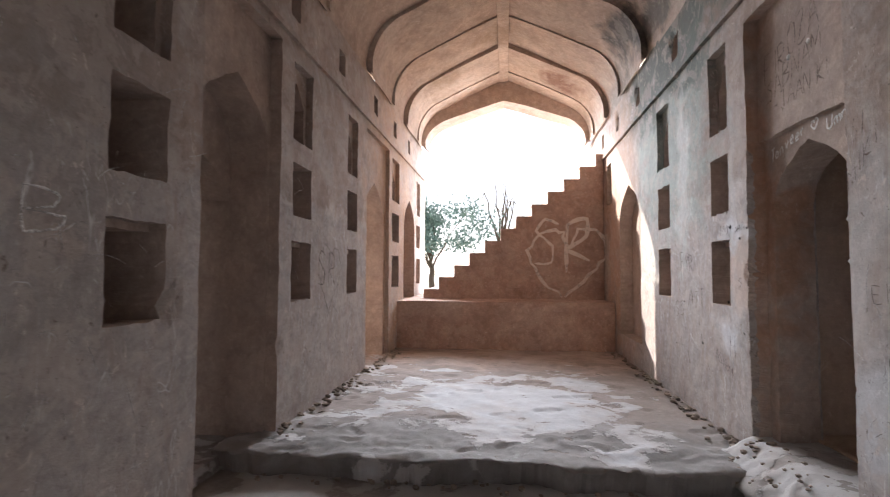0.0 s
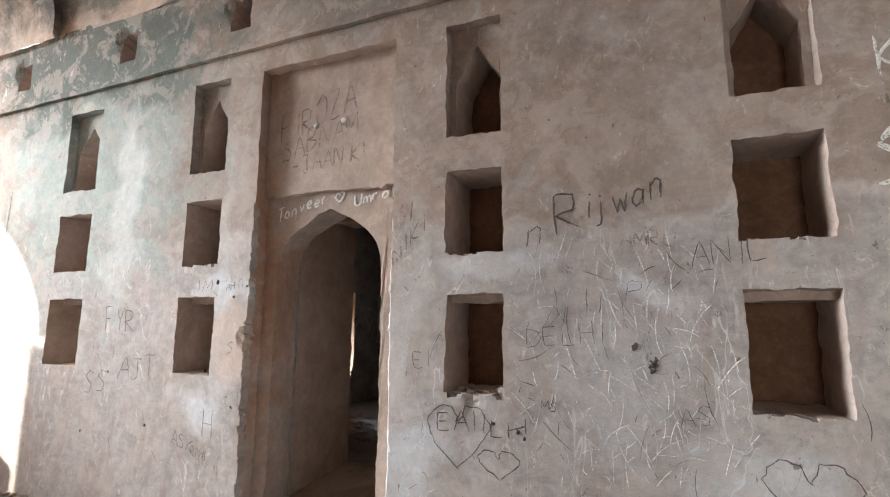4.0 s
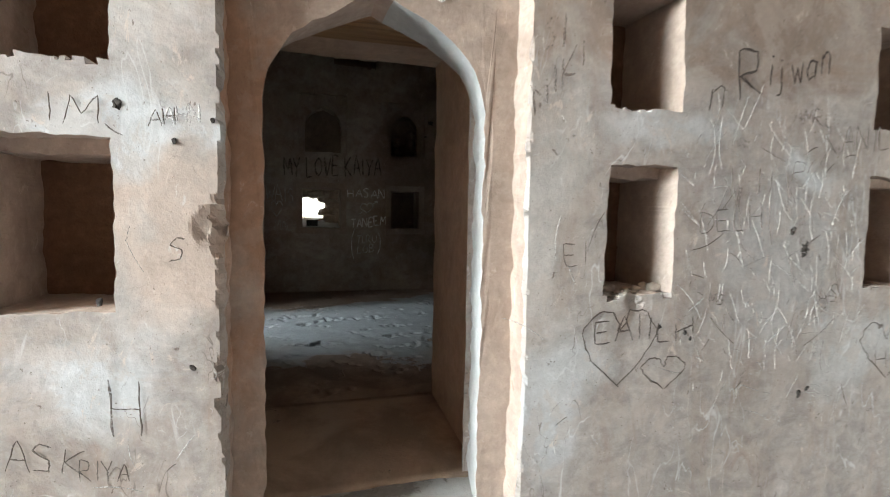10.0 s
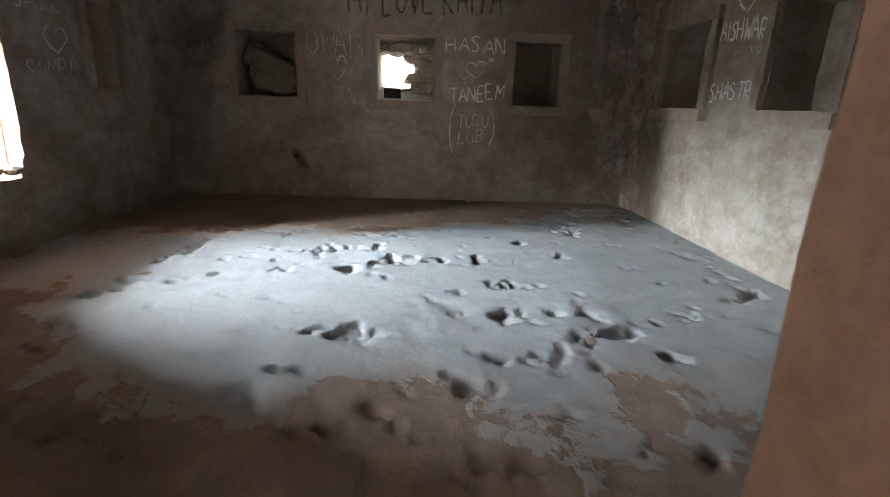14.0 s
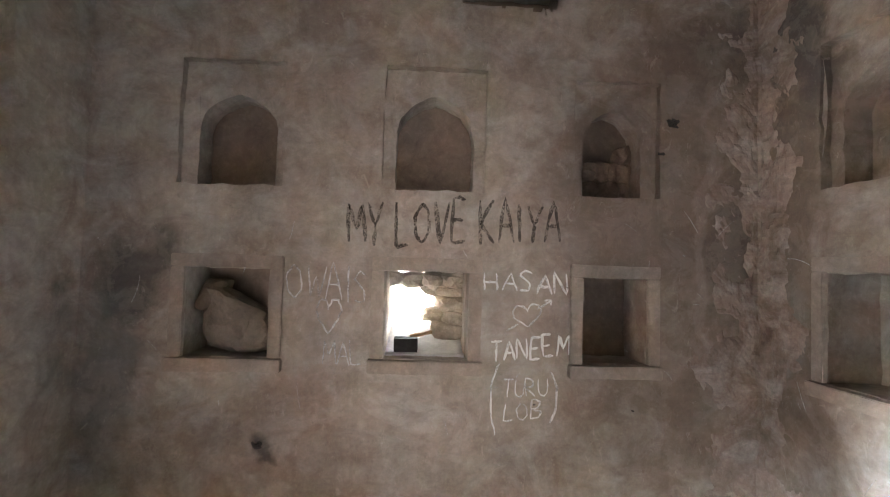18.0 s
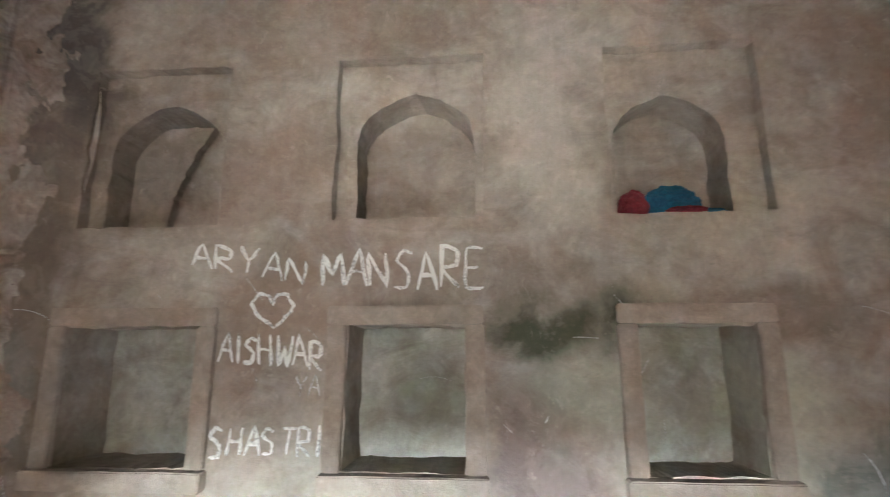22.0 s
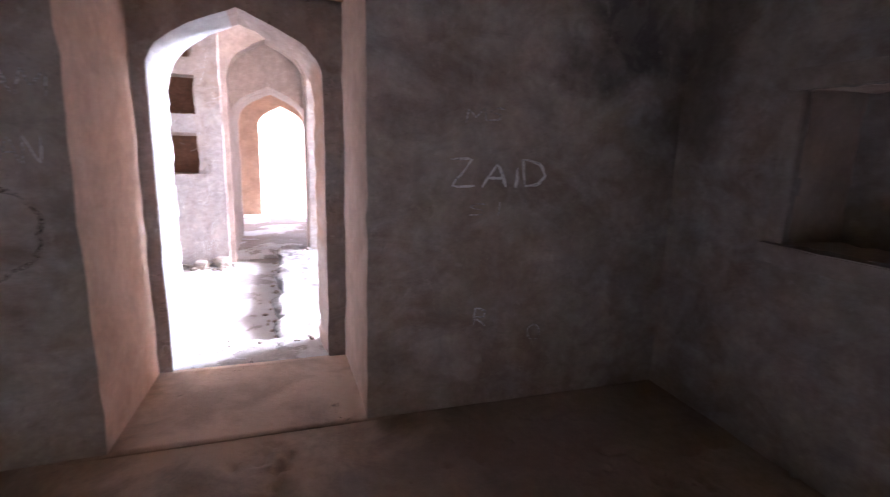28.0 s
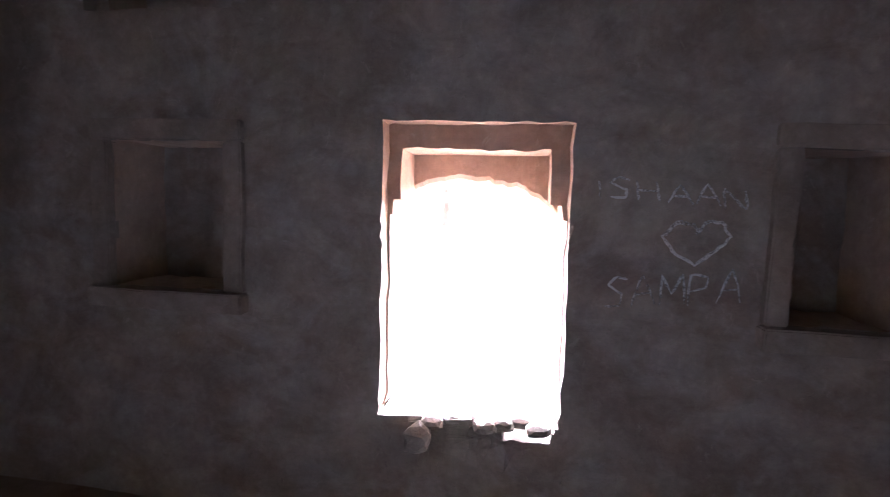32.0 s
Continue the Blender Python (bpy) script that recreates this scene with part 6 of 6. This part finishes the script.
structure("window_sill", bm, M_LIT_DUST, "dusty pale sill, whitened as if lit, rising outwards in a small window", "sill")
bm = bmesh.new()
prev = None
for k in range(9):
    f = k / 8
    c = Vector((RX1 + 0.42 + 0.16 * f, wy1 - 0.16 - 0.34 * f, wz0 + 0.085 + 0.06 * f + 0.006 * noise.noise(Vector((f * 6, 0, 0)))))
    ring = [bm.verts.new(c + Vector((0.014 * math.cos(t), 0, 0.014 * math.sin(t)))) for t in (math.tau * n / 7 for n in range(7))]
    if prev:
        for n in range(7):
            bm.faces.new((prev[n], prev[(n + 1) % 7], ring[(n + 1) % 7], ring[n]))
    prev = ring
tagged(part("stick", bm, M_WOOD), "weathered brown stick lying on the small window's sill", "stick")
bm = block(RX1 + 0.15, RX1 + 0.29, wy1 - 0.22, wy1 - 0.06, wz0 + 0.015, wz0 + 0.105, 0.03, 0.007, 61.0)
tagged(part("sill_block", bm, M_DARK), "dark rough block of stone on the small window's sill", "stone")
stone("sill_stone", NORTH_SILL[0], RY1 - 0.02, NORTH_SILL[1] - 0.13, 0.11, 0.10, 0.12, 142, M_STONE, "rough stone bedded in the broken window sill", "stone")
for k in range(7):
    stone("sill_rubble", NORTH_SILL[0] + 0.05 + 0.07 * k, RY1 + 0.02 + 0.03 * (k % 3), NORTH_SILL[1] - 0.035, 0.10, 0.09, 0.05, 150 + k, M_STONE, "broken masonry lump on the window sill", "stone", "lumps on the broken sill")

# ---- outside ----
m, nt, b = nodes_of("leaves")
oi = nt.nodes.new("ShaderNodeNewGeometry")
# Leaf greens shifted pale and bluish, with distance haze put into the colour.
nt.links.new(mix(nt, oi.outputs["Random Per Island"], (0.08, 0.145, 0.125), (0.18, 0.27, 0.22)), b.inputs["Base Color"])
b.inputs["Roughness"].default_value = 0.6
M_LEAF = m
M_BARK = plaster("bark", (0.13, 0.10, 0.075), (0.2, 0.17, 0.13), (0.05, 0.04, 0.03), 0.4, 0.4, None, 40.0)


def limb(bm, a, b, r0, r1, rng, n=5):
    prev = None
    for i in range(n + 1):
        f = i / n
        c = Vector(a).lerp(Vector(b), f) + Vector((rng.uniform(-1, 1), rng.uniform(-1, 1), 0)) * 0.04 * (Vector(b) - Vector(a)).length * (0 < i < n)
        r = r0 + (r1 - r0) * f
        ring = [bm.verts.new(c + Vector((r * math.cos(t), r * math.sin(t), 0))) for t in (math.tau * k / 6 for k in range(6))]
        if prev:
            for k in range(6):
                bm.faces.new((prev[k], prev[(k + 1) % 6], ring[(k + 1) % 6], ring[k]))
        prev = ring


def tree(x, y, z, tall, wide, leaves, seed, label):
    rng = random.Random(seed)
    base = new("tree")
    bm = bmesh.new()
    limb(bm, (0, 0, 0), (0.1, 0, tall * 0.45), 0.035 * tall, 0.02 * tall, rng)
    tips = []
    for k in range(11):
        a, up, out = rng.uniform(0, math.tau), rng.uniform(0.55, 0.98), rng.uniform(0.3, 0.95) * wide / 2
        tip = Vector((out * math.cos(a), out * math.sin(a), tall * up))
        limb(bm, (0.05, 0, tall * rng.uniform(0.25, 0.45)), tip, 0.012 * tall, 0.004 * tall, rng)
        tips.append(tip)
        for _ in range(3):
            twig = tip + Vector((rng.gauss(0, 0.18) * wide, rng.gauss(0, 0.18) * wide, rng.gauss(0.05, 0.08) * tall))
            limb(bm, tip, twig, 0.004 * tall, 0.0015 * tall, rng, 3)
            tips.append(twig)
    part("trunk", bm, M_BARK, base)
    if leaves:
        vv, ff = [], []
        for _ in range(leaves):
            c = rng.choice(tips) + Vector((rng.gauss(0, 0.085) * wide, rng.gauss(0, 0.085) * wide, rng.gauss(0, 0.05) * tall))
            e = Euler((rng.uniform(0, 3), rng.uniform(0, 3), rng.uniform(0, 6))).to_matrix()
            s = rng.uniform(0.10, 0.24) * tall / 8
            k = len(vv)
            vv += [c + e @ Vector(q) * s for q in ((-1, 0, 0), (0, 0.45, 0.1), (1, 0, 0), (0, -0.45, 0.1))]
            ff.append((k, k + 1, k + 2, k + 3))
        me = bpy.data.meshes.new("crown")
        me.from_pydata(vv, [], ff)
        me.materials.append(M_LEAF)
        crown = new("crown", me)
        crown.parent = base
    base.matrix_basis = pose(x, y, z)
    return tagged(base, label, "tree")


tree(-7.4, 34, -2.15, 7.0, 7.5, 5200, 1, "leafy green tree standing beyond the open hall end")
tree(-10.8, 39, -2.15, 5.5, 6.0, 3600, 2, "low leafy green tree beyond the ruin")
tree(-2.4, 42, -2.15, 10.5, 4.0, 0, 3, "bare tree with thin leafless branches")
tree(30, 5.5, -2.15, 8.5, 9.0, 5200, 4, "leafy green tree outside the small window")
tree(33, -4.0, -2.15, 7.5, 8.0, 3600, 5, "leafy green tree beyond the side room")
